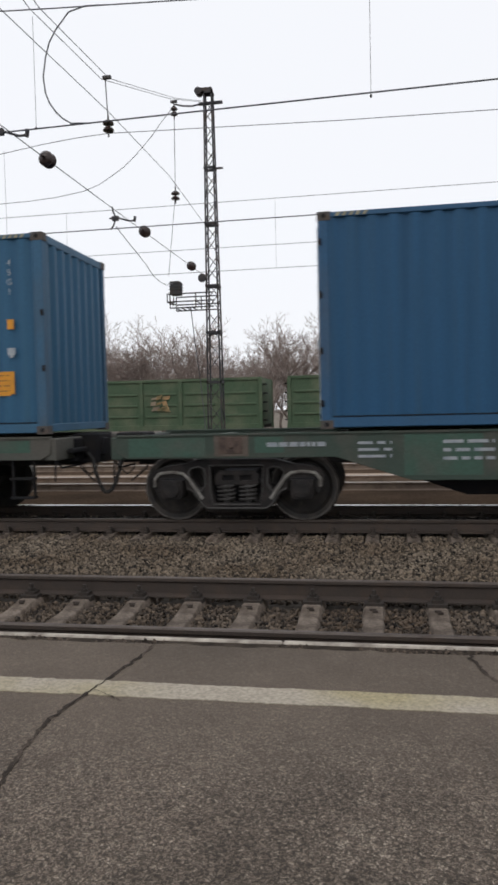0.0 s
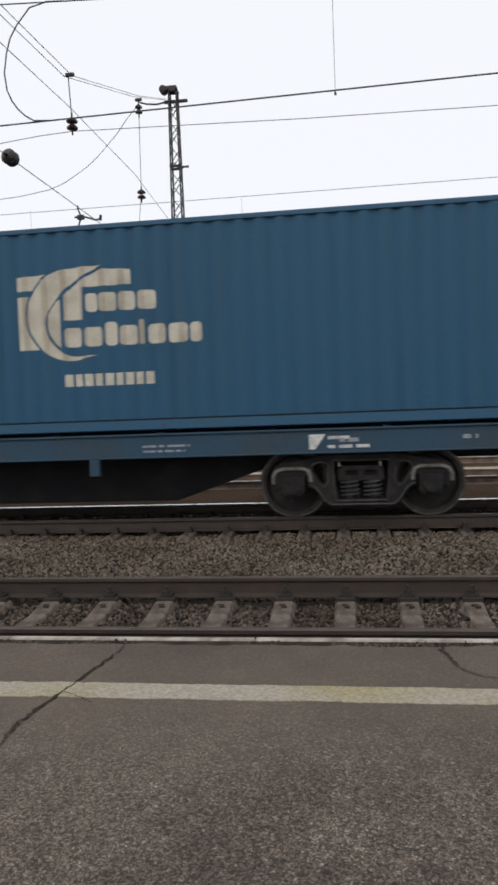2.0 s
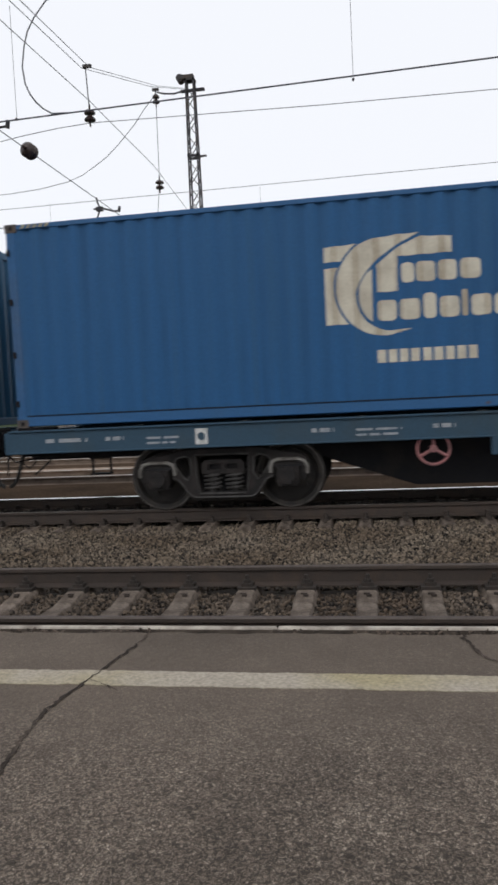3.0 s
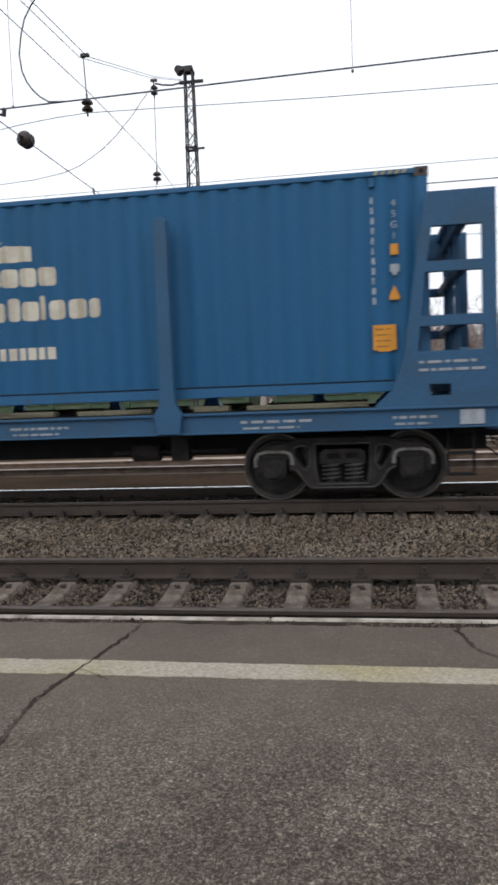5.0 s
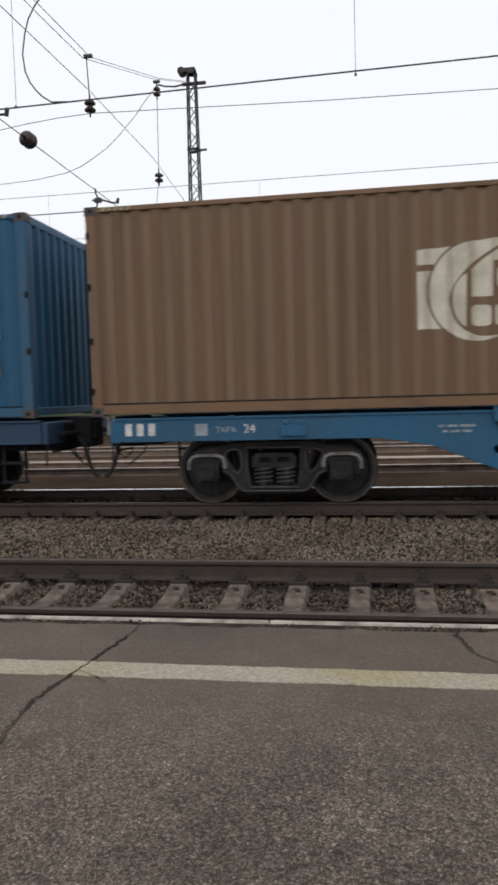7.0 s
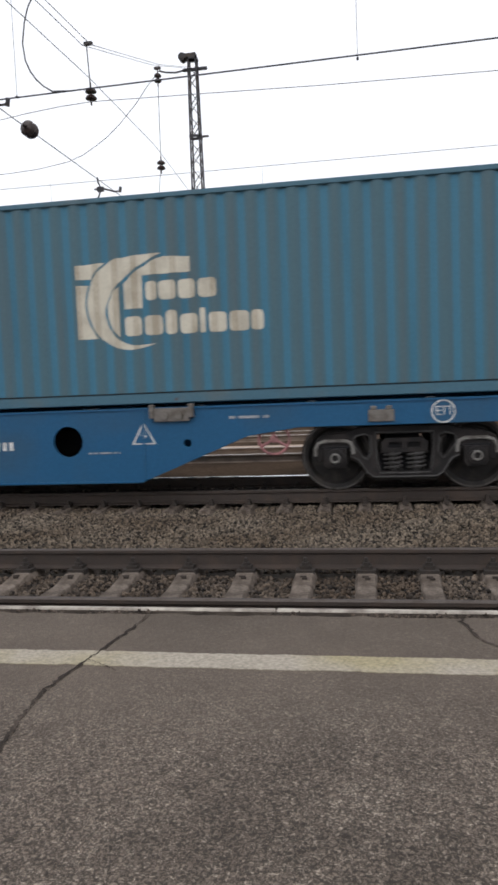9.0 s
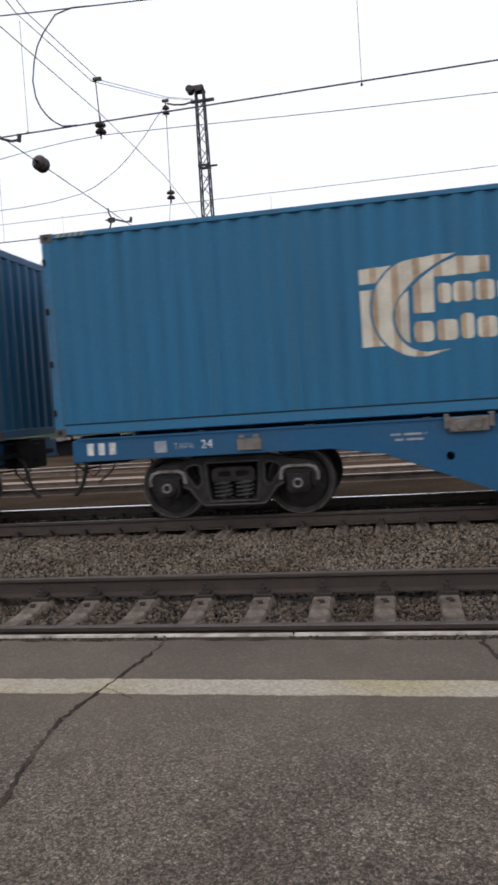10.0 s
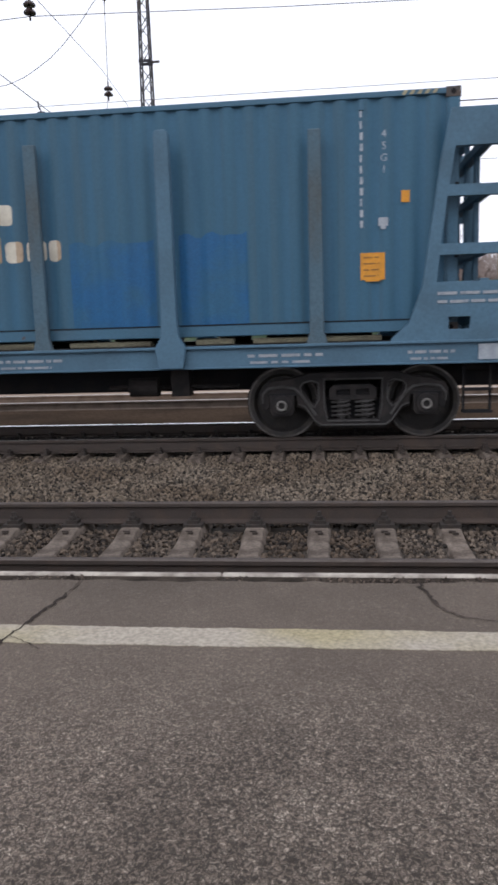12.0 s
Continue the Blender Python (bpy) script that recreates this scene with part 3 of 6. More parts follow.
def lattice_mast():
    """A four-legged tapered lattice mast."""
    base, top, h0 = 0.265, 0.135, -0.6
    t = tagged(new("lattice_mast"), "tall dark steel lattice mast carrying overhead wires", "mast")
    t.matrix_basis = pose(SPAN_X + 0.13, MAST_Y, 0)

    def corner(k, z):
        w = base + (top - base) * (z - h0) / (MAST_TOP - h0)
        return ((1, 1), (-1, 1), (-1, -1), (1, -1))[k % 4][0] * w, ((1, 1), (-1, 1), (-1, -1), (1, -1))[k % 4][1] * w, z

    for k in range(4):
        part("leg", Shape().tube([corner(k, h0), corner(k, MAST_TOP)], 0.036, 4).mesh("leg", MAST), t)
    for k in range(4):
        z, i = h0, 0
        while z < MAST_TOP - 0.3:
            step = 0.62 - 0.22 * (z - h0) / (MAST_TOP - h0)
            part("brace", Shape().tube([corner(k + i % 2, z), corner(k + 1 - i % 2, min(z + step, MAST_TOP))], 0.017, 4).mesh("brace", MAST), t)
            z, i = z + step, i + 1
    for z in (2.6, 4.38, 6.05, 8.25, 10.22, MAST_TOP - 0.05):
        s, w = Shape(), corner(0, z)[0] + 0.04
        s.box(-w, w, -w, -w + 0.06, z - 0.04, z + 0.04).box(-w, w, w - 0.06, w, z - 0.04, z + 0.04)
        s.box(-w, -w + 0.06, -w, w, z - 0.04, z + 0.04).box(w - 0.06, w, -w, w, z - 0.04, z + 0.04)
        part("band", s.mesh("band", MAST), t)
    head = Shape().box(-0.42, 0.14, -0.12, 0.12, MAST_TOP - 0.02, MAST_TOP + 0.13).tube([(-0.36, -0.1, MAST_TOP + 0.05), (-0.36, 0.2, MAST_TOP + 0.05)], 0.14, 10)
    part("head", head.mesh("head", MAST, 0.01), t)
    part("crossarm", Shape().box(-0.35, 0.5, -0.06, 0.06, MAST_TOP - 0.44, MAST_TOP - 0.36).tube([(-1.22, -0.05, MAST_TOP - 0.34), (-0.95, -0.05, MAST_TOP - 0.42), (-0.6, -0.05, MAST_TOP - 0.46), (-0.2, -0.05, MAST_TOP - 0.4)], 0.03, 6).mesh("crossarm", MAST), t)
    part("rung", Shape().box(0.05, 0.46, -0.03, 0.03, 10.19, 10.25).mesh("rung", MAST), t)
    # working platform with railing and a switch box
    s = Shape()
    for z in (5.28, 5.5, 5.78):
        s.tube([(-1.62 if z > 5.3 else -1.5, -0.42, z), (0.1, -0.42, z)], 0.024, 5).tube([(-1.5, 0.42, z), (0.1, 0.42, z)], 0.024, 5)
    for x in (-1.6, -1.5, -0.55):
        for y in (-0.42, 0.42):
            s.tube([(x, y, 5.5 if x < -1.55 else 5.28), (x, y, 5.8)], 0.022, 5)
        s.tube([(x, -0.42, 5.5), (x, 0.42, 5.5)], 0.022, 5)
    for x in (-1.3, -1.1, -0.9, -0.7):
        s.box(x - 0.03, x + 0.03, -0.42, 0.42, 5.27, 5.29)
    part("service_shelf", s.mesh("service_shelf", MAST), t)
    box = Shape().box(-1.56, -1.2, -0.22, 0.2, 5.79, 6.27)
    for i in range(4):
        box.box(-1.59, -1.17, -0.25, 0.23, 5.85 + i * 0.11, 5.88 + i * 0.11)
    part("switch_box", box.mesh("switch_box", MAST, 0.01), t)
    for x, z in ((-0.3, 6.3),):
        part("lamp_disc", Shape().lathe([(0, -0.06), (0.13, -0.05), (0.16, 0.0), (0.13, 0.06), (0, 0.07)], 14, at=(x, -0.4, z)).mesh("lamp_disc", MAST), t)
    part("cable", Shape().tube([(-0.75, -0.4, 5.3), (-0.62, -0.42, 4.0), (-0.45, -0.42, 2.6), (-0.33, -0.42, 1.2), (-0.3, -0.4, -0.5)], 0.016, 5).mesh("cable", WIRE), t)
    return t


lattice_mast()


def wire(name, path, r, label, sag=0.0, n=24):
    """A wire between two places, hanging by sag; or along a path."""
    if len(path) == 2:
        a, b = Vector(path[0]), Vector(path[1])
        path = [a.lerp(b, i / n) - Vector((0, 0, sag * 4 * (i / n) * (1 - i / n))) for i in range(n + 1)]
    return thing(name, Shape().tube(path, r, 6).mesh(name, WIRE, smooth=True), label, "wire", "overhead wires")


SPAN_Z = [(16.5, 7.68, 5.82), (21.8, 7.7, 5.72)]
wire("feeder_wire", [(-70, MAST_Y - 0.35, 7.35), (70, MAST_Y - 0.35, 7.3)], 0.009, "thin feeder wire fixed to the lattice mast")
wire("contact_wire", [(-70, MAIN, 6.0), (-18, MAIN, 5.97), (0, MAIN, 6.17), (16, MAIN, 6.35), (70, MAIN, 6.4)], 0.012, "dark overhead contact wire above the train's track")
wire("messenger_wire", [(-10, MAIN, 8.27), (50, MAIN, 8.27)], 0.01, "overhead messenger wire above the train's track", 1.08)
wire("messenger_wire", [(-70, MAIN, 8.3), (-10, MAIN, 8.27)], 0.01, "overhead messenger wire above the train's track", 0.9)
for y, high, low in SPAN_Z:
    if y < 20:
        wire("messenger_wire", [(-40, y, 8.2), (-20, y, 6.9), (-12, y, 7.35), (-8.8, y, 7.74), (-7.69, y, 7.88), (-6.87, y, 7.955), (-6.08, y, 7.99), (-5.08, y, 7.955), (-3.99, y, 7.92), (-2.86, y, 7.88), (-0.85, y, 7.81), (5, y, 7.68), (40, y, 7.9)], 0.008,
             "thin overhead messenger wire above a yard track")
    else:
        wire("messenger_wire", [(-58, y, high + 0.11), (46, y, high + 0.06)], 0.008, "thin overhead messenger wire above a yard track", 0.04)
    wire("contact_wire", [(-70, y, low), (70, y, low)], 0.012 if y < 20 else 0.008, "overhead contact wire above a yard track")
for x in (-5.35, -0.1, 6.2):
    wire("dropper", [(x, MAIN, 6.1), (x, MAIN, 7.85)], 0.004, "thin dropper wire between contact wire and messenger wire", n=4)
for x, y, a, b in ((-8.7, 16.5, 5.82, 7.8), (-3.6, 16.5, 5.82, 7.75), (-9.5, 21.8, 5.72, 7.8), (-3.0, 21.8, 5.72, 7.7)):
    wire("dropper", [(x, y, a), (x, y, b)], 0.004, "thin dropper wire between contact wire and messenger wire", n=4)
clip = Shape().lathe([(0, -0.03), (0.019, -0.02), (0.019, 0.02), (0, 0.03)], 8, axis="y").mesh("wire_clip", WIRE)
for x in (-5.35, -0.1):
    thing("wire_clip", clip, "small metal clip on the contact wire", "clip", "wire clips", m=pose(x, MAIN, 6.12))

# the cross-span ropes from the mast over the tracks
top_rope = [(MAST_Y - 0.1, 12.55), (21.92, 10.95), (16.3, 9.13), (12.8, 8.88), (8.0, 9.35), (2.0, 11.1), (-4.0, 13.2)]
for dx in (-0.09, 0.09):
    wire("span_rope", [(SPAN_X + dx, y, z) for y, z in top_rope], 0.008, "steel rope of the cross-span hanging between the masts")
wire("span_rope", [(SPAN_X, MAST_Y, 8.1), (SPAN_X, 21.4, 8.5), (SPAN_X, 16.4, 8.45), (SPAN_X, 11.6, 8.22), (SPAN_X, -4, 7.5)], 0.008, "steel fixing rope of the cross-span")
wire("span_rope", [(SPAN_X, MAST_Y, 6.3), (SPAN_X, -4, 6.4)], 0.009, "lower steel fixing rope of the cross-span", 0.05)


def insulator(y, z, discs, r, label, vertical=True):
    """A string of porcelain discs with its end fittings."""
    s, half = Shape(), discs * 0.075
    s.tube([(0, 0, -half - 0.1), (0, 0, half + 0.1)], 0.022, 6)
    for i in range(discs):
        zc = (i - (discs - 1) / 2) * 0.15
        s.lathe([(0.03, zc + 0.06), (r * 0.7, zc + 0.03), (r, zc - 0.02), (r * 0.95, zc - 0.045), (0.03, zc - 0.05)], 14, axis="z")
    m = pose(SPAN_X, y, z) if vertical else pose(SPAN_X, y, z, 90, 0, 0)
    return thing("insulator", s.mesh("insulator", INSULATOR), label, "insulator", "insulators", m=m)


insulator(16.4, 8.12, 2, 0.13, "brown porcelain insulator string hanging from the span rope")
insulator(22.0, 8.1, 2, 0.13, "brown porcelain insulator string hanging from the span rope")
insulator(22.1, 10.65, 2, 0.11, "brown porcelain insulator under the span rope")
for y in (13.1, 18.85, 23.7):
    insulator(y, 6.3, 2, 0.145, "dark porcelain disc insulator in the lower fixing rope", False)
wire("hanger_rod", [(SPAN_X - 0.04, 16.4, 9.18), (SPAN_X, 16.4, 8.2)], 0.014, "steel rod hanging an insulator from the span rope", n=3)
wire("hanger_rod", [(SPAN_X, 22.1, 10.6), (SPAN_X, 22.0, 8.3)], 0.011, "steel rod hanging an insulator from the span rope", n=3)
wire("hanger_rod", [(SPAN_X - 0.02, 22.0, 8.0), (SPAN_X - 0.28, 22.0, 5.7)], 0.009, "steel rod hanging an insulator from the span rope", n=3)
for y, z in ((16.4, 9.2), (22.1, 10.92)):
    thing("rope_clamp", Shape().box(-0.1, 0.1, -0.04, 0.04, -0.035, 0.04).mesh("rope_clamp", MAST, 0.01), "dark steel clamp joining the span ropes", "clamp", "clamps", m=pose(SPAN_X, y, z))
for y, low in ((16.5, 5.82), (MAIN, 5.885)):
    arm = Shape().tube([(-0.06, 0, 0.46), (-0.05, 0, 0.36), (0.02, 0, 0.2), (-0.05, 0, 0.02), (-0.12, 0, -0.06)], 0.02, 6).tube([(-0.14, 0, 0.2), (0.1, 0.05, 0.2), (0.3, 0.1, 0.14), (0.44, 0.12, 0.15)], 0.02, 6)
    arm.tube([(0.42, 0.12, 0.12), (0.44, 0.12, 0.24)], 0.035, 6).box(-0.07, 0.08, -0.04, 0.04, 0.14, 0.24)
    thing("registration_arm", arm.mesh("registration_arm", MAST), "dark steel registration arm holding the contact wire", "arm", "registration arms", m=pose(SPAN_X + 0.06, y, low + 0.04))
# electrical connectors: a bow between messenger and contact wire, and slack jumpers
bow = [(-4.18, 7.89), (-4.46, 7.91), (-4.74, 7.85), (-4.96, 7.61), (-5.08, 7.42), (-5.15, 7.2), (-5.2, 6.9), (-5.17, 6.64), (-5.1, 6.47), (-5.01, 6.34), (-4.9, 6.23), (-4.76, 6.14), (-4.5, 6.12)]
wire("connector_bow", [(x, MAIN - 0.01, z) for x, z in bow], 0.012, "bowed copper connector between two overhead wires")
jump = [(SPAN_X, 10.75), (-6.4, 10.4), (-6.76, 9.95), (-7.31, 9.4), (-7.7, 9.08), (-8.06, 8.86), (-8.5, 8.62), (-8.99, 8.46), (-9.93, 8.33), (-10.88, 8.28), (-12.5, 8.25), (-16.0, 8.3), (-40.0, 8.4)]
wire("slack_jumper", [(x, 22.05, z) for x, z in jump], 0.01, "slack jumper wire hanging in a long bow from the span rope")
short = [(-5.98, 16.5, 5.86), (-6.12, 17.8, 5.76), (-6.3, 19.0, 5.75), (-6.5, 20.3, 5.73), (-6.72, 21.6, 5.68), (-6.98, 23.2, 5.75), (-7.2, 24.7, 5.9), (-7.35, 26.1, 6.2)]
wire("slack_jumper", short, 0.01, "slack jumper wire leading to the mast's switch box")


# ---- far side: gondola wagons, lighting pole, bare trees ----
def gondola(x, mat, label):
    """An open-topped gondola wagon: ribbed steel side, end wall, bogies."""
    t = tagged(new("gondola_wagon"), label, "gondola wagon", "gondola wagons")
    t.matrix_basis = pose(x, 34.0, -0.4)
    n, pitch = 7, 1.83
    half = n * pitch / 2
    for y in (-1.55, 1.55):
        part("side_wall", Shape().box(-half, half, y - 0.03, y + 0.03, 1.35, 3.35).mesh("side_wall", mat), t)
        part("top_rail", Shape().box(-half - 0.05, half + 0.05, y - 0.09, y + 0.09, 3.3, 3.42).mesh("top_rail", mat, 0.01), t)
        part("side_sill", Shape().box(-half - 0.1, half + 0.1, y - 0.1, y + 0.1, 1.12, 1.36).mesh("side_sill", mat, 0.01), t)
        post = Shape().box(-0.08, 0.08, -0.11, 0.0, 1.3, 3.32).mesh("post", mat, 0.015)
        rib = Shape().box(-0.7, 0.7, -0.06, 0.0, -0.05, 0.05).mesh("rib", mat, 0.02)
        for i in range(n + 1):
            part("post", post, t, m=pose(-half + i * pitch, y if y < 0 else y + 0.11, 0))
        for i in range(n):
            for z in (1.75, 2.25, 2.75):
                part("rib", rib, t, m=pose(-half + (i + 0.5) * pitch, y - 0.02 if y < 0 else y + 0.08, z))
    for e in (-1, 1):
        part("end_wall", Shape().box(e * half - 0.04, e * half + 0.04, -1.55, 1.55, 1.3, 3.4).mesh("end_wall", mat), t)
        for z in (1.5, 1.9, 2.3, 2.7, 3.1):
            part("rung", Shape().box(e * half + e * 0.04, e * half + e * 0.22, -1.5, -1.0, z - 0.03, z + 0.03).mesh("rung", UNDER), t)
        bog = Shape().box(e * 4.3 - 1.2, e * 4.3 + 1.2, -1.1, 1.1, 0.5, 0.85)
        for dx in (-0.92, 0.92):
            bog.lathe([(0, -1.05), (0.475, -1.05), (0.475, 1.05), (0, 1.05)], 16, at=(e * 4.3 + dx, 0, 0.475))
        part("bogie", bog.mesh("bogie", UNDER), t)
    part("floor", Shape().box(-half, half, -1.5, 1.5, 1.15, 1.3).mesh("floor", UNDER), t)
    return t


g = gondola(-11.68, GONDOLA, "green open gondola wagon with ribbed sides and a rusty graffiti patch")
scrawl = random.Random(5)
for k in range(9):                       # short rust and cream strokes on one panel
    x, z, w, h = 1.35 + 0.28 * (k % 3) + scrawl.uniform(-0.06, 0.06), 2.0 + 0.25 * (k // 3), scrawl.uniform(0.2, 0.34), scrawl.uniform(0.14, 0.24)
    lean = scrawl.uniform(-0.12, 0.12)
    part("graffiti_stroke", Shape().prism([(x, z), (x + w, z + lean * 0.5), (x + w + lean, z + h), (x + lean, z + h * 0.8)], -1.66, -1.61).mesh("graffiti_stroke", RUSTY if k % 3 else TAN), g, "faded painted stroke")
gondola(2.4, GONDOLA, "green open gondola wagon with ribbed sides")
gondola(16.2, GONDOLA, "green open gondola wagon with ribbed sides")
gondola(-25.8, GONDOLA_GREY, "grey-green open gondola wagon with ribbed sides")

pole = tagged(new("street_lamp"), "grey concrete lighting pole with a curved lamp bracket", "street lamp")
pole.matrix_basis = pose(0.62, 38, 0)
part("pole", Shape().tube([(0, 0, -0.6), (0, 0, 9.7)], 0.2, 12, r_end=0.16).mesh("pole", POLE, smooth=True), pole)
part("bracket", Shape().tube([(0.05, 0, 8.6), (0.25, -0.1, 9.3), (0.55, -0.15, 10.3), (0.75, -0.2, 10.8), (1.0, -0.2, 10.95)], 0.05, 6).mesh("bracket", MAST), pole)
part("lamp_head", Shape().lathe([(0, 0.12), (0.14, 0.08), (0.2, -0.12), (0.1, -0.2), (0, -0.22)], 12, axis="z", at=(1.05, -0.2, 10.75)).mesh("lamp_head", MAST), pole)
part("clamp", Shape().box(-0.32, 0.32, -0.25, 0.25, 6.0, 6.12).tube([(-0.3, -0.2, 6.0), (-0.45, -0.3, 6.5), (-0.4, -0.3, 6.9)], 0.05, 6).mesh("clamp", MAST), pole)


def bare_tree(seed, height, name="bare_tree"):
    """A leafless tree: tapered trunk and limbs, and a crown of many fine twigs."""
    r = random.Random(seed)
    limbs, twigs = Shape(), Shape()

    def grow(p, d, length, rad, depth):
        path = [p]
        for i in range(3 if depth < 4 else 2):
            d = (d + Vector((r.gauss(0, 0.13), r.gauss(0, 0.13), r.gauss(0.04, 0.08)))).normalized()
            p = p + d * (length / (3 if depth < 4 else 2))
            path.append(p)
        (limbs if depth < 3 else twigs).tube(path, rad, 6 if depth < 2 else 3, r_end=rad * 0.55)
        if depth == 6:
            return
        for k in range(4 if depth in (1, 2) else 3):
            side = Vector((r.gauss(0, 1), r.gauss(0, 1), r.gauss(0.25, 0.5))).normalized()
            q = path[-1] if k < 2 else path[1]
            grow(q, (d * 0.75 + side * 0.75).normalized(), length * r.uniform(0.58, 0.8), max(0.016, rad * 0.55), depth + 1)

    grow(Vector((0, 0, -0.8)), Vector((0, 0, 1)), height * 0.3, height * 0.018, 0)
    t = tagged(new(name), "leafless grey-brown tree with a fine twiggy crown", "tree", "bare trees")
    part("trunk", limbs.mesh("trunk", BARK), t)
    part("crown", twigs.mesh("crown", TWIG), t)
    return t


forest = [bare_tree(40 + i, 10.2 + 0.6 * i) for i in range(5)]
for i, t in enumerate(forest):
    t.matrix_basis = pose(-34 + i * 6.5, 62 + 2 * (i % 3), 0, 0, 0, i * 71)
for i in range(95):
    s = 0.88 + 0.26 * rng.random()
    m = pose(-50 + i * 0.78 + rng.normal(0, 0.9), 60 + rng.random() * 26, 0, 0, 0, float(rng.random() * 360))
    c = copy_thing(forest[i % 5], m)
    c.scale = (s, s, s * (0.86 + 0.15 * rng.random()))

# ---- the train: running gear ----
MOVING, WHEELS = [], []                  # things with their place in the train; wheelsets with their place in the bogie
WHEEL_R = 0.475


def mirrored(half):
    """An outline given for one side, closed by its mirror image."""
    return half + [(-x, z) for x, z in reversed(half)]


def bogie_meshes():
    outer = mirrored([(0.4, 0.18), (0.47, 0.22), (0.62, 0.42), (0.70, 0.45), (0.73, 0.60), (1.1, 0.60), (1.11, 0.44), (1.16, 0.42), (1.19, 0.5), (1.2, 0.64), (1.16, 0.72), (1.04, 0.77), (0.8, 0.80), (0.55, 0.87)])
    window = [(0.44, 0.54), (0.50, 0.44), (0.56, 0.48), (0.67, 0.64), (0.68, 0.71), (0.64, 0.76), (0.53, 0.785), (0.45, 0.75)]
    centre = [(-0.33, 0.25), (0.33, 0.25), (0.37, 0.45), (0.38, 0.8), (-0.38, 0.8), (-0.37, 0.45)]
    me = {"side_frame": plate("side_frame", outer, [window, [(-x, z) for x, z in window], centre], 0.15, BOGIE, 0.02)}
    spring = Shape()
    for x in (-0.155, 0.155):
        spring.tube([(x + 0.115 * math.cos(a * 0.628), 0.085 * math.sin(a * 0.628), 0.285 + 0.0058 * a) for a in range(42)], 0.017, 5)
        spring.tube([(x, 0, 0.27), (x, 0, 0.53)], 0.05, 6)
    me["spring"] = spring.mesh("spring", BOGIE_DUST_LIT)
    # the last box is a dark backing, added to block background light behind the springs
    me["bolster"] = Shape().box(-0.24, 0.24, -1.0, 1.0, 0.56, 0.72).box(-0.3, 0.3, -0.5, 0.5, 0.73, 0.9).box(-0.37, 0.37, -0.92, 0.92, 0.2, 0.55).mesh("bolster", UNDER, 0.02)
    me["bolster_end"] = plate("bolster_end", [(-0.3, 0.53), (0.3, 0.53), (0.3, 0.66), (0.24, 0.71), (-0.24, 0.71), (-0.3, 0.66)],
                              [[(-0.22, 0.57), (-0.03, 0.57), (-0.03, 0.67), (-0.22, 0.67)], [(0.03, 0.57), (0.22, 0.57), (0.22, 0.67), (0.03, 0.67)]], 0.08, BOGIE, 0.012)
    ax = Shape().prism([(-0.16, 0.60), (-0.16, 0.38), (-0.12, 0.32), (0.12, 0.32), (0.16, 0.38), (0.16, 0.60)], -0.13, 0.13).tube([(0, -0.2, 0.475), (0, 0.1, 0.475)], 0.125, 18)
    for k in range(4):
        ax.tube([(0.075 * math.cos(k * 1.571 + 0.8), -0.22, 0.475 + 0.075 * math.sin(k * 1.571 + 0.8)), (0.075 * math.cos(k * 1.571 + 0.8), -0.19, 0.475 + 0.075 * math.sin(k * 1.571 + 0.8))], 0.018, 6)
    me["axle_box"] = ax.mesh("axle_box", BOGIE, 0.012)
    # the raised lip over the box, running down along the arm to the spring seat
    path = [(-0.25, -0.09, 0.5), (-0.25, -0.09, 0.61), (-0.18, -0.09, 0.69), (0.0, -0.09, 0.71), (0.16, -0.09, 0.69), (0.25, -0.09, 0.61), (0.36, -0.09, 0.45), (0.44, -0.09, 0.33)]
    me["flange"] = Shape().tube(path, 0.024, 6).mesh("flange", BOGIE_PALE, smooth=True)
    me["flange_dark"] = Shape().tube(path, 0.02, 6).mesh("flange", BOGIE_DUST_LIT, smooth=True)
    arch = [(-0.27, -0.09, 0.5), (-0.27, -0.09, 0.6), (-0.23, -0.09, 0.67), (-0.14, -0.09, 0.7), (0.14, -0.09, 0.7), (0.21, -0.09, 0.67), (0.24, -0.09, 0.6), (0.24, -0.09, 0.52)]
    me["flange_arch"] = Shape().tube(arch, 0.026, 6).mesh("flange", BOGIE_PALE, smooth=True)
    # paler colour on these lips draws lit edges round the openings
    lip = Shape()
    for ring in ([(x, -0.085, z) for x, z in window], [(-x, -0.085, z) for x, z in window], [(x, -0.085, z) for x, z in centre]):
        lip.tube(ring + ring[:2], 0.013, 5)
    for e in (-1, 1):
        lip.tube([(e * 0.42, -0.085, 0.2), (e * 0.5, -0.085, 0.26), (e * 0.62, -0.085, 0.44), (e * 0.72, -0.085, 0.48)], 0.014, 5)
    lip.tube([(-0.42, -0.085, 0.2), (0.42, -0.085, 0.2)], 0.014, 5)
    me["window_lip"] = lip.mesh("window_lip", BOGIE_DUST_LIT, smooth=True)
    cap = Shape().lathe([(0.042, -0.2), (0.046, -0.235), (0.06, -0.238), (0.07, -0.225), (0.07, -0.195), (0.042, -0.195)], 18, at=(0, 0, 0.475))
    me["axle_cap"] = cap.mesh("axle_cap", BOGIE_PALE)
    me["adapter"] = Shape().box(-0.19, 0.19, -0.1, 0.08, 0.585, 0.625).mesh("adapter", UNDER, 0.008)
    rim = [(0.0, -0.045), (0.14, -0.06), (0.16, -0.035), (0.36, 0.01), (0.4, -0.06), (0.468, -0.06), (0.475, -0.05), (0.478, 0.045), (0.5, 0.055), (0.5, 0.075), (0.4, 0.075), (0.36, 0.04), (0.16, 0.03), (0.0, 0.05)]
    ws = Shape()
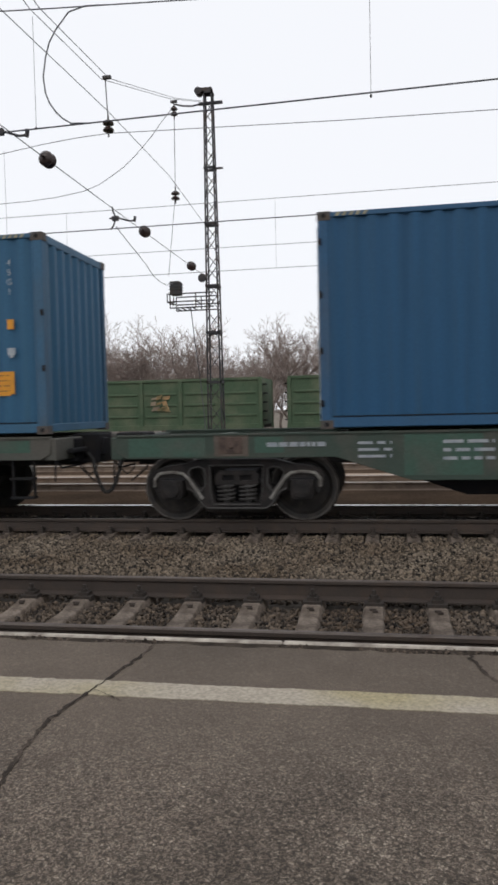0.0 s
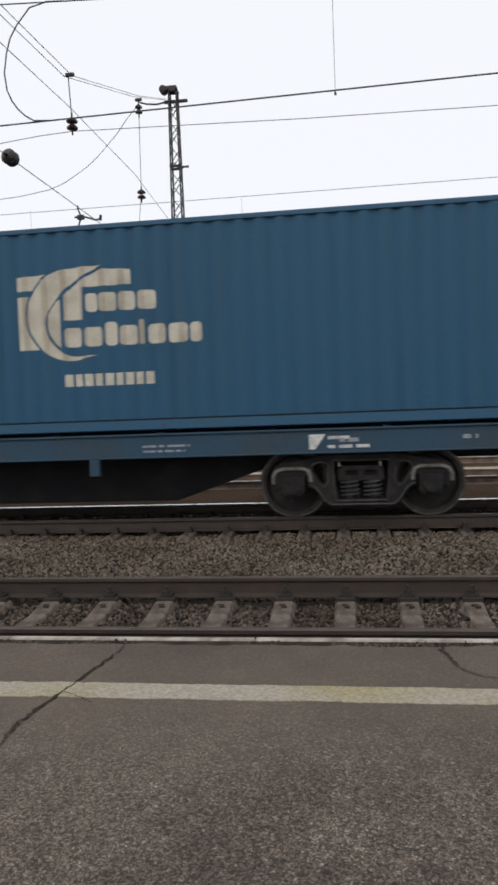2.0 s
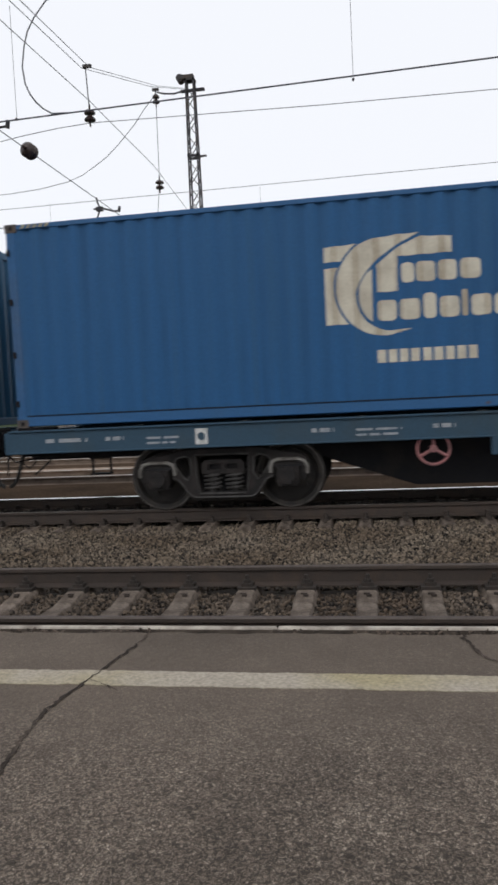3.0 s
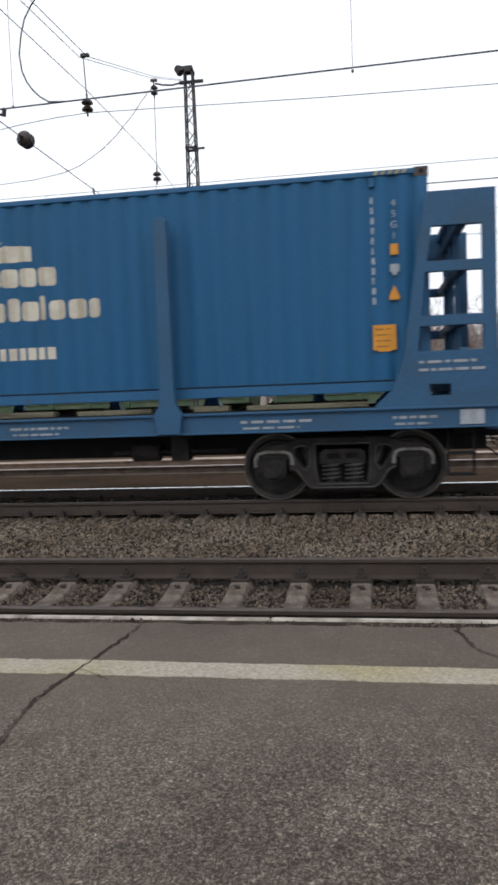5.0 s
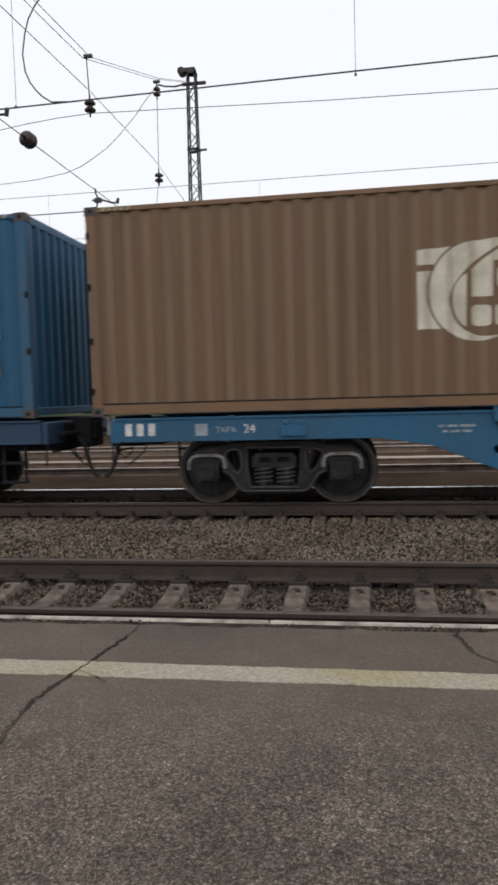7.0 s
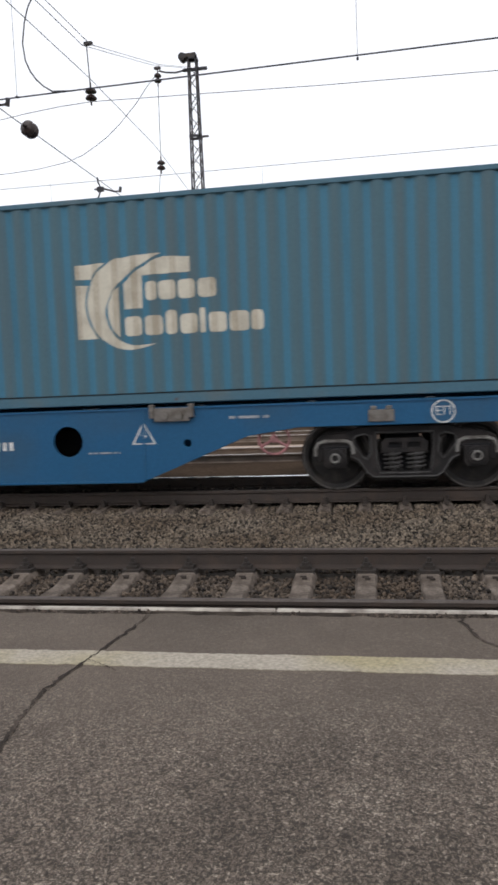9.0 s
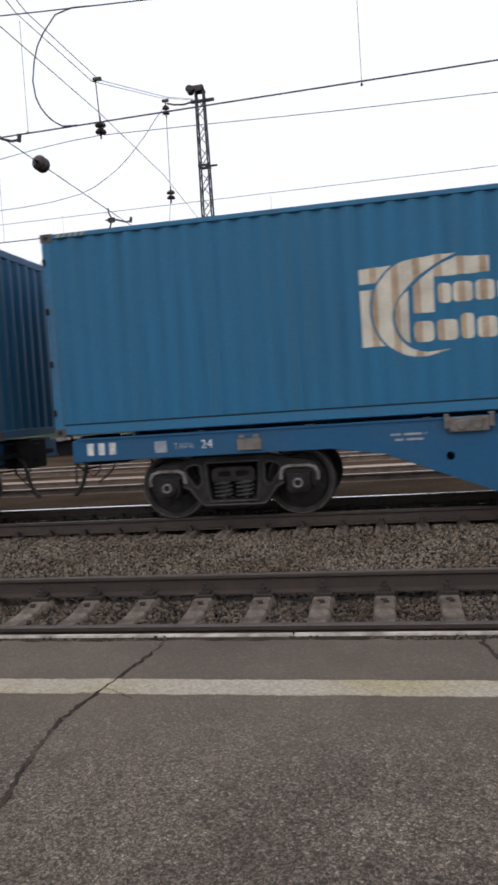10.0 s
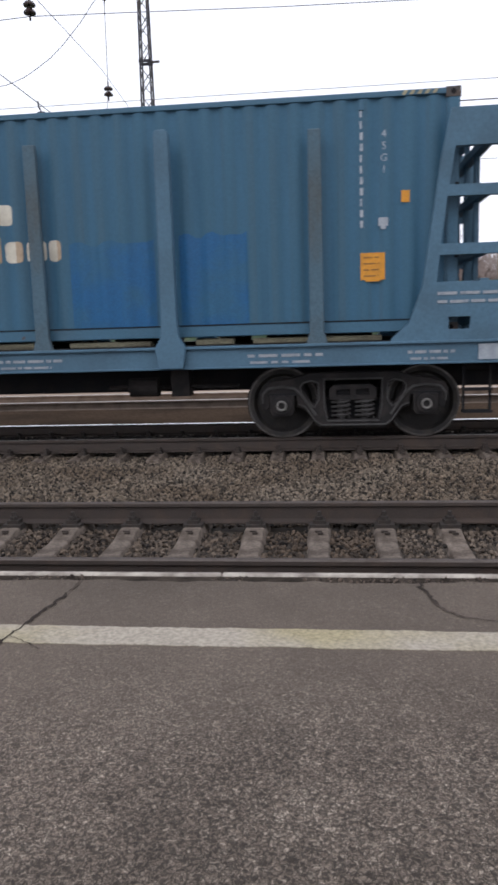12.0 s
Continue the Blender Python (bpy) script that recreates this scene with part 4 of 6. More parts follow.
    for side in (-1, 1):
        ws.lathe([(r, side * (0.79 - h) if side > 0 else side * (0.79 - h)) for r, h in rim], 40, at=(0, 0, 0))
    ws.tube([(0, -1.05, 0), (0, 1.05, 0)], 0.09, 14)
    # cast marks on the wheel face, which show it turning
    for a in range(3):
        c, s = math.cos(a * 2.1), math.sin(a * 2.1)
        for side in (-1, 1):
            ws.tube([(0.25 * c, side * 0.80, 0.25 * s), (0.25 * c, side * 0.845, 0.25 * s)], 0.03, 8)
    for side in (-1, 1):
        ws.lathe([(r, side * (0.79 - h)) for r, h in ((0.452, -0.063), (0.474, -0.063), (0.4795, -0.05), (0.4795, 0.03), (0.47, 0.03))], 40, slot=1)
    me["wheelset"] = ws.mesh("wheelset", [WHEEL, RIM], smooth=True)
    me["brake_beam"] = Shape().tube([(0, -0.7, 0.32), (0, 0.7, 0.32)], 0.035, 6).box(-0.05, 0.05, -0.9, -0.68, 0.3, 0.52).box(-0.05, 0.05, 0.68, 0.9, 0.3, 0.52).mesh("brake_beam", BOGIE)
    return me


BOGIE_MESH = bogie_meshes()


def bogie(wagon, x, dusty=False, caps=False):
    """A two-axle cast bogie under a wagon."""
    b = part("bogie", BOGIE_MESH["bolster"], wagon, "dark dusty cast-steel two-axle bogie", pose(x, 0, 0))
    for y in (-1.02, 1.02):
        turn = 0 if y < 0 else 180
        part("side_frame", BOGIE_MESH["side_frame"], b, m=pose(0, y, 0))
        part("window_lip", BOGIE_MESH["window_lip"], b, m=pose(0, y, 0, 0, 0, turn))
        part("spring", BOGIE_MESH["spring"], b, m=pose(0, y, 0))
        part("bolster_end", BOGIE_MESH["bolster_end"], b, m=pose(0, y, 0))
        for dx in (-0.925, 0.925):
            part("axle_box", BOGIE_MESH["axle_box"], b, m=pose(dx, y, 0, 0, 0, turn))
            part("adapter", BOGIE_MESH["adapter"], b, m=pose(dx, y, 0, 0, 0, turn))
            if caps:
                part("axle_cap", BOGIE_MESH["axle_cap"], b, "pale round axle end cap", pose(dx, y, 0, 0, 0, turn))
            lip = part("flange", BOGIE_MESH[{"arch": "flange_arch", True: "flange", False: "flange_dark"}[dusty]], b, "pale dusty raised lip" if dusty else "", pose(dx, y, 0, 0, 0, turn))
            if (dx > 0) == (y < 0):
                lip.matrix_basis = lip.matrix_basis @ Matrix.Diagonal((-1, 1, 1, 1))
    for dx in (-0.48, 0.48):
        part("brake_beam", BOGIE_MESH["brake_beam"], b, m=pose(dx, 0, 0))
    for dx in (-0.925, 0.925):
        w = part("wheelset", BOGIE_MESH["wheelset"], b, m=pose(dx, 0, WHEEL_R))
        WHEELS.append((w, dx, (x + dx) * 0.37))
    return b


COUPLER = (Shape().box(-0.1, 0.36, -0.3, 0.24, 0.8, 1.26).box(-0.02, 0.1, -0.62, 0.5, 0.88, 1.16).box(-0.55, 0.1, -0.1, 0.1, 0.98, 1.14).box(0.0, 0.3, -0.2, 0.16, 0.9, 1.22).box(0.22, 0.42, -0.24, -0.06, 0.92, 1.2).box(0.2, 0.3, 0.06, 0.2, 0.92, 1.2)
           .box(-0.3, -0.12, -0.35, 0.35, 0.86, 1.22)).mesh("coupler", UNDER, 0.02)
DRAFT = Shape().box(-0.5, 0.12, -0.62, 0.62, 0.84, 1.2).box(0.1, 0.2, -0.9, 0.9, 0.98, 1.06).mesh("draft_gear", UNDER, 0.02)
HOSE = (Shape().tube([(0.0, -0.28, 1.0), (0.16, -0.3, 0.97), (0.27, -0.32, 0.86), (0.31, -0.33, 0.68), (0.37, -0.34, 0.5), (0.44, -0.35, 0.38), (0.5, -0.35, 0.345)], 0.032, 7)
        .tube([(-0.1, 0.0, 0.9), (-0.04, -0.05, 0.7), (0.1, -0.08, 0.58), (0.2, -0.1, 0.5)], 0.014, 6)).mesh("brake_hose", RUBBER, smooth=True)
CHAIN = Shape().tube([(0.05, -0.25, 0.92), (0.1, -0.27, 0.7), (0.2, -0.28, 0.62), (0.3, -0.27, 0.7), (0.36, -0.25, 0.92)], 0.011, 5).mesh("chain", UNDER)
LEVER = Shape().tube([(0, -1.2, 0.9), (0, -1.0, 0.78), (0, -0.3, 0.78)], 0.014, 5).tube([(0, -1.2, 0.9), (0, -1.24, 0.6)], 0.014, 5).mesh("uncoupling_lever", UNDER)
STEP = (Shape().box(-0.18, -0.15, -0.02, 0.02, 0.35, 0.95).box(0.15, 0.18, -0.02, 0.02, 0.35, 0.95).box(-0.18, 0.18, -0.1, 0.06, 0.35, 0.38)
        .box(-0.18, 0.18, -0.1, 0.06, 0.63, 0.66)).mesh("footstep", UNDER)


def running_gear(w, half, bogie_x, dusty=False, caps=False):
    for e in (-1, 1):
        bogie(w, e * bogie_x, dusty, caps)
        turn = 0 if e > 0 else 180
        part("coupler", COUPLER, w, "dark cast automatic coupler", pose(e * (half + 0.02), 0, 0, 0, 0, turn))
        mirror = pose(e * half, 0, 0) @ Matrix.Diagonal((e, 1, 1, 1))
        part("brake_hose", HOSE, w, "black rubber brake hose", mirror)
        part("chain", CHAIN, w, m=mirror)
        part("draft_gear", DRAFT, w, m=pose(e * half, 0, 0, 0, 0, turn))
        part("uncoupling_lever", LEVER, w, m=pose(e * (half + 0.06), 0, 0))
        part("footstep", STEP, w, m=pose(e * (half - 0.45), -1.18 if e > 0 else 1.18, 0))


def bars(s, x, z, width, height, n, y=0.0, seed=0, gap=0.45):
    """Lettering that cannot be read: big characters as single bars, small print as a bar for each word."""
    r = random.Random(seed + n)
    step = width / n
    if height > 0.1:
        for i in range(n):
            s.box(x + i * step, x + i * step + step * (1 - gap), y - 0.004, y + 0.002, z, z + height)
        return s
    i = 0
    while i < n:
        k = min(n - i, r.choice((2, 3, 4, 5)))
        s.box(x + i * step, x + (i + k - 0.7) * step, y - 0.004, y + 0.002, z, z + height * 0.6)
        i += k
    return s


def marking(w, x, z, width, height, n, y, mat=None, seed=0, name="marking"):
    ob = part(name, bars(Shape(), x, z, width, height, n, y, seed).mesh(name, mat or (WHITE if height > 0.1 else FAINT)), w)
    return tagged(ob, kind="stuff")


def new_wagon(label, centre, half, bogie_x, category="flat wagon", dusty=False, caps=False):
    w = tagged(new("container_wagon"), label, category, "wagons of the train")
    MOVING.append((w, centre, 0.0))
    running_gear(w, half, bogie_x, dusty, caps)
    return w


def deck(w, half, mat, z=1.2):
    """Cross members and end beams."""
    beam = Shape().box(-0.07, 0.07, -1.2, 1.2, z - 0.22, z).mesh("cross_member", mat, 0.01)
    x = -half + 1.2
    while x < half - 1:
        part("cross_member", beam, w, m=pose(x, 0, 0))
        x += 1.9
    for e in (-1, 1):
        part("end_beam", Shape().box(e * half - 0.09, e * half + 0.09, -1.24, 1.24, z - 0.3, z + 0.02).mesh("end_beam", mat, 0.015), w)


LATCH = (Shape().box(-0.25, 0.25, -0.06, 0.0, -0.09, 0.1).box(-0.31, -0.25, -0.09, 0.02, -0.04, 0.15).box(0.25, 0.31, -0.09, 0.02, -0.04, 0.15)
         .tube([(-0.1, -0.08, 0), (-0.1, -0.03, 0)], 0.07, 8).tube([(0.1, -0.08, 0), (0.1, -0.03, 0)], 0.07, 8))
FRONT = -1.262                           # the side that the platform sees


def handwheel(w, x, z, mat):
    s = Shape()
    s.tube([(0.21 * math.cos(a * math.pi / 12), 0, 0.21 * math.sin(a * math.pi / 12)) for a in range(25)], 0.02, 6)
    for a in (90, 210, 330):
        s.tube([(0, 0, 0), (0.2 * math.cos(radians(a)), 0, 0.2 * math.sin(radians(a)))], 0.022, 5)
    s.tube([(0, 0, 0), (0, 0.3, 0)], 0.03, 6).tube([(0, -0.03, 0), (0, 0.03, 0)], 0.05, 8)
    part("handwheel", s.mesh("handwheel", mat), w, "painted brake handwheel", pose(x, -1.2, z))


def belly_wagon(label, centre, half, bogie_x, ramp, low, paint, patches, pale, dusty=True):
    """A flat wagon with fish-bellied side sills."""
    w = new_wagon(label, centre, half, bogie_x, dusty=dusty)
    a, b = ramp
    outline = [(-half, 1.24), (half, 1.24), (half, 1.0), (half - 0.15, 0.92), (a, 0.92), (b, low), (-b, low), (-a, 0.92), (-half + 0.15, 0.92), (-half, 1.0)]
    sill = plate("side_sill", outline, [], 0.06, paint, 0.008)
    for y in (-1.23, 1.23):
        part("side_sill", sill, w, m=pose(0, y, 0))
        part("sill_flange", Shape().box(-half, half, y - 0.05, y + 0.05, 1.225, 1.25).mesh("sill_flange", paint), w)
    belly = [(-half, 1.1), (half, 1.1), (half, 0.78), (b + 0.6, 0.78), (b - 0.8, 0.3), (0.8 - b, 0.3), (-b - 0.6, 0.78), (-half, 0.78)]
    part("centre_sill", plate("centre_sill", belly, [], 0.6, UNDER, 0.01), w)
    deck(w, half, paint)
    for x0, x1, z0, z1, mat in patches:
        part("paint_patch", Shape().box(x0, x1, FRONT - 0.003, FRONT + 0.003, z0, z1).mesh("paint_patch", mat), w)
    for i in range(3):
        if pale:
            x = pale + i * 0.43
            part("stripe", Shape().prism([(x, 0.62), (x + 0.22, 0.62), (x + 0.42, 1.12), (x + 0.2, 1.12)], FRONT - 0.005, FRONT + 0.002).mesh("stripe", TAN), w)
    return w


def beam_wagon(label, centre, paint, seed, sign=False, emblem=True, latch=None):
    """A container wagon with deep side beams and round openings."""
    half, bogie_x = 11.9, 9.7
    w = new_wagon(label, centre, half, bogie_x, dusty="arch" if seed in (200, 300) else False, caps=seed == 300)
    outline = [(-half, 1.235), (half, 1.235), (half, 1.02), (half - 0.12, 0.92), (8.3, 0.92), (7.6, 0.82), (6.1, 0.22), (-6.1, 0.22), (-7.6, 0.82), (-8.3, 0.92), (-half + 0.12, 0.92), (-half, 1.02)]
    holes = [circle(x, 0.8, 0.225) for x in (-4.32, -2.4, -1.44, 1.41, 2.35, 5.0)] + [circle(x, 0.74, 0.062, 14) for x in (-6.75, 6.75)]
    beam = plate("side_beam", outline, holes, 0.05, paint, 0.006)
    for y in (-1.235, 1.235):
        part("side_beam", beam, w, m=pose(0, y, 0))
        part("beam_flange", Shape().box(-half, half, y - 0.045, y + 0.045, 1.222, 1.248).mesh("beam_flange", paint), w)
        part("lower_flange", Shape().box(-6.08, 6.08, y - 0.04, y + 0.1 if y < 0 else y + 0.04, 0.2, 0.226).mesh("lower_flange", paint), w)
    part("floor_plate", Shape().box(-6.0, 6.0, -1.15, 1.15, 1.02, 1.06).mesh("floor_plate", UNDER), w)
    # dark webs added as backing, so that the round openings look black
    for y in (-0.3, 0.3):
        part("centre_web", Shape().box(-6.0, 6.0, y - 0.02, y + 0.02, 0.24, 0.9).mesh("centre_web", UNDER), w)
    deck(w, half, paint)
    for x in (-6.5, -2.95, 2.95, 6.55):
        part("container_latch", LATCH.mesh("container_latch", latch or paint, 0.008), w, m=pose(x, FRONT, 1.14))
    y = FRONT - 0.002
    marking(w, -3.7, 0.79, 0.98, 0.17, 8, y, seed=seed, name="number_marking")
    part("lettering", lettering("20", 0.24, WHITE), w, m=pose(-3.12, y, 0.46))
    part("lettering", lettering("13-1284", 0.2, WHITE), w, m=pose(0.85, y, 1.09))
    marking(w, -1.2, 1.02, 1.55, 0.055, 26, y, seed=seed + 1)
    for i in range(4):
        marking(w, -0.95 + 0.1 * (i % 2), 0.84 - i * 0.09, 0.8 - 0.16 * (i % 2), 0.05, 15, y, seed=seed + 2 + i)
        if i < 3:
            marking(w, 0.5, 0.86 - i * 0.085, 0.68, 0.05, 12, y, seed=seed + 7 + i)
    marking(w, -1.95, 1.0, 0.16, 0.05, 4, y, seed=seed + 12)
    marking(w, -5.2, 0.96, 0.42, 0.05, 7, y, seed=seed + 13)
    marking(w, -5.2, 0.88, 0.42, 0.05, 7, y, seed=seed + 14)
    marking(w, -7.5, 1.04, 0.5, 0.05, 9, y, seed=seed + 15)
    marking(w, -7.45, 0.97, 0.4, 0.05, 8, y, seed=seed + 16)
    marking(w, 7.35, 1.06, 0.6, 0.06, 9, y, seed=seed + 17)
    marking(w, 5.3, 0.62, 0.5, 0.04, 12, y, seed=seed + 18)
    # end lettering, lash point, round mark
    marking(w, -11.75, 1.0, 0.5, 0.17, 3, y, seed=seed + 19)
    part("tag_plate", Shape().box(-10.75, -10.58, y - 0.004, y + 0.002, 0.99, 1.15).mesh("tag_plate", GREY_TAG), w)
    part("lettering", lettering("24", 0.17, WHITE), w, m=pose(-10.0, y, 1.07))
    for x in (-9.4, 9.4):
        lash = Shape().box(x - 0.17, x + 0.17, y - 0.03, y + 0.002, 0.96, 1.12).box(x - 0.14, x - 0.06, y - 0.04, y, 1.12, 1.17).box(x + 0.06, x + 0.14, y - 0.04, y, 1.12, 1.17)
        part("lash_point", lash.mesh("lash_point", latch or paint, 0.008), w)
    ring = plate("round_mark", circle(0, 0, 0.155), [circle(0, 0, 0.135)], 0.006, WHITE)
    part("round_mark", ring, w, m=pose(10.2, y, 1.07))
    part("lettering", lettering("ЕП", 0.16, WHITE), w, m=pose(10.2, y, 1.07))
    tri = plate("warning_mark", [(5.95, 0.74), (6.3, 0.74), (6.125, 1.06)], [[(5.985, 0.757), (6.265, 0.757), (6.125, 1.022)]], 0.006, WHITE)
    part("warning_mark", tri, w, m=pose(0, y, 0))
    part("warning_bolt", Shape().prism([(6.1, 0.93), (6.15, 0.95), (6.14, 0.87), (6.17, 0.86), (6.11, 0.78), (6.12, 0.85), (6.09, 0.86)], y - 0.003, y + 0.003).mesh("warning_bolt", WHITE), w)
    for x in (-6.12, 6.12):
        part("beam_joint", Shape().box(x - 0.02, x + 0.02, FRONT - 0.006, FRONT + 0.004, 0.24, 1.22).mesh("beam_joint", paint), w)
    handwheel(w, 7.95, 0.76, PINK_RED)
    part("lettering", lettering("ТАРА", 0.11, FAINT), w, m=pose(-10.33, y, 1.06))
    if emblem:
        s = Shape()
        s.box(3.1, 3.16, y - 0.004, y + 0.002, 0.72, 0.98)
        s.prism([(3.12 + 0.2 * math.cos(a * 0.2) + 0.12, 0.8 + 0.2 * math.sin(a * 0.2)) for a in range(8, 24)] + [(3.3 + 0.13 * math.cos(a * 0.2), 0.8 + 0.15 * math.sin(a * 0.2)) for a in range(23, 7, -1)], y - 0.004, y + 0.002)
        part("emblem", bars(bars(s, 3.4, 0.86, 0.42, 0.12, 4, y, seed), 3.36, 0.7, 0.85, 0.12, 8, y, seed).mesh("emblem", WHITE), w)
    if sign:
        for i in range(2):
            marking(w, -6.68, 1.1 - i * 0.07, 0.42, 0.05, 8, y, seed=seed + 70 + i)
            marking(w, -6.2, 1.1 - i * 0.09, 0.36, 0.05, 6, y, seed=seed + 73 + i)
        part("paint_patch", Shape().box(-9.19, -8.15, y - 0.003, y + 0.002, 1.0, 1.165).mesh("paint_patch", DARK_PATCH), w, "dark patch of overpainted lettering")
        part("name_board", Shape().box(-7.9, -6.85, y - 0.006, y + 0.002, 0.94, 1.17).mesh("name_board", WHITE), w, "white maker's board with a red mark")
        part("board_mark", bars(bars(Shape(), -7.83, 0.985, 0.27, 0.14, 2, y - 0.006, 3), -7.3, 0.985, 0.42, 0.14, 4, y - 0.006, 4).mesh("board_mark", DARK_TEXT), w)
        part("board_disc", Shape().lathe([(0, -0.005), (0.1, -0.005), (0.1, 0.002), (0, 0.002)], 16, at=(-7.43, y - 0.006, 1.055)).mesh("board_disc", RED), w)
    return w


def sill_wagon(label, centre, bogie_x, paint, seed, wheel_mat, emblem):
    """A flat wagon with shallow side sills and a deep dark centre sill."""
    half = 12.36
    w = new_wagon(label, centre, half, bogie_x, dusty="arch")
    for y in (-1.235, 1.235):
        part("side_sill", Shape().box(-half, half, y - 0.03, y + 0.03, 0.93, 1.224).mesh("side_sill", paint), w)
        part("sill_flange", Shape().box(-half, half, y - 0.06, y + 0.06, 1.222, 1.248).mesh("sill_flange", paint, 0.006), w)
        part("sill_flange", Shape().box(-half, half, y - 0.05, y + 0.05, 0.91, 0.935).mesh("sill_flange", paint, 0.006), w)
        brace = Shape().box(-0.07, 0.07, y - 0.05, y + 0.05, 0.68, 0.93).mesh("bracket", paint, 0.008)
        for x in (-5.6, 5.6):
            part("bracket", brace, w, m=pose(x, 0, 0))
    if seed == 30:
        for x in (-12.1, -6.2, -0.2):
            for y in (-1.1, 1.1):
                part("container_support", Shape().box(x - 0.14, x + 0.14, y - 0.1, y + 0.1, 1.24, 1.357).mesh("container_support", LATCH_DIRT, 0.01), w, "worn steel pad under the container's corner")
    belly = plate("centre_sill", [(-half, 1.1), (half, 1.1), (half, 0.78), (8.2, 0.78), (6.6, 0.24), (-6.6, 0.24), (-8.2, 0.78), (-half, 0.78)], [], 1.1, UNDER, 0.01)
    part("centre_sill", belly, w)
    deck(w, half, paint)
    y = FRONT - 0.004
    handwheel(w, -6.97 if seed < 50 else -6.4, 0.78, wheel_mat)
    part("brake_cylinder", Shape().tube([(-5.2, -0.95, 0.72), (-4.5, -0.95, 0.72)], 0.03, 6).tube([(-4.7, -0.95, 0.74), (-4.35, -0.95, 0.74)], 0.12, 12).tube([(-4.4, -0.95, 0.72), (-3.6, -0.95, 0.7)], 0.02, 6)
         .mesh("brake_cylinder", BOGIE), w)
    marking(w, -2.9, 0.97, 1.15, 0.2, 8, y, seed=seed, name="number_marking")
    part("lettering", lettering("20", 0.15, WHITE), w, m=pose(-1.05, y, 1.07))
    for x, width, n in ((-11.8, 0.7, 7), (-10.9, 0.3, 6), (-10.3, 0.5, 8), (-8.0, 0.35, 6), (-7.4, 0.65, 10), (-6.4, 0.32, 6), (-5.2, 0.4, 8), (-4.3, 0.5, 9), (1.0, 1.4, 30), (3.2, 0.3, 5), (6.3, 0.7, 12), (9.0, 0.3, 5), (10.6, 0.25, 3)):
        marking(w, x, 1.06, width, 0.09 if n < 8 else 0.05, n, y, seed=seed + n)
        if n > 7:
            marking(w, x, 0.99, width * 0.9, 0.05, n, y, seed=seed + n + 40)
    for x in (-9.6,):
        part("tag_plate", plate("tag_plate", [(x, 0.96), (x + 0.17, 0.96), (x + 0.17, 1.18), (x, 1.18)], [circle(x + 0.085, 1.07, 0.06, 8)], 0.006, WHITE), w, m=pose(0, y, 0))
    if emblem:
        s = Shape().prism([(8.6, 0.97), (8.68, 0.97), (8.82, 1.17), (8.6, 1.17)], y - 0.004, y + 0.002)
        part("emblem", bars(bars(s, 8.85, 1.1, 0.35, 0.07, 4, y, 5), 8.85, 0.98, 0.6, 0.07, 8, y, 6).mesh("emblem", WHITE), w)
        part("data_plate", Shape().box(11.15, 11.5, y - 0.004, y + 0.002, 0.98, 1.22).mesh("data_plate", CREAM), w)
    return w


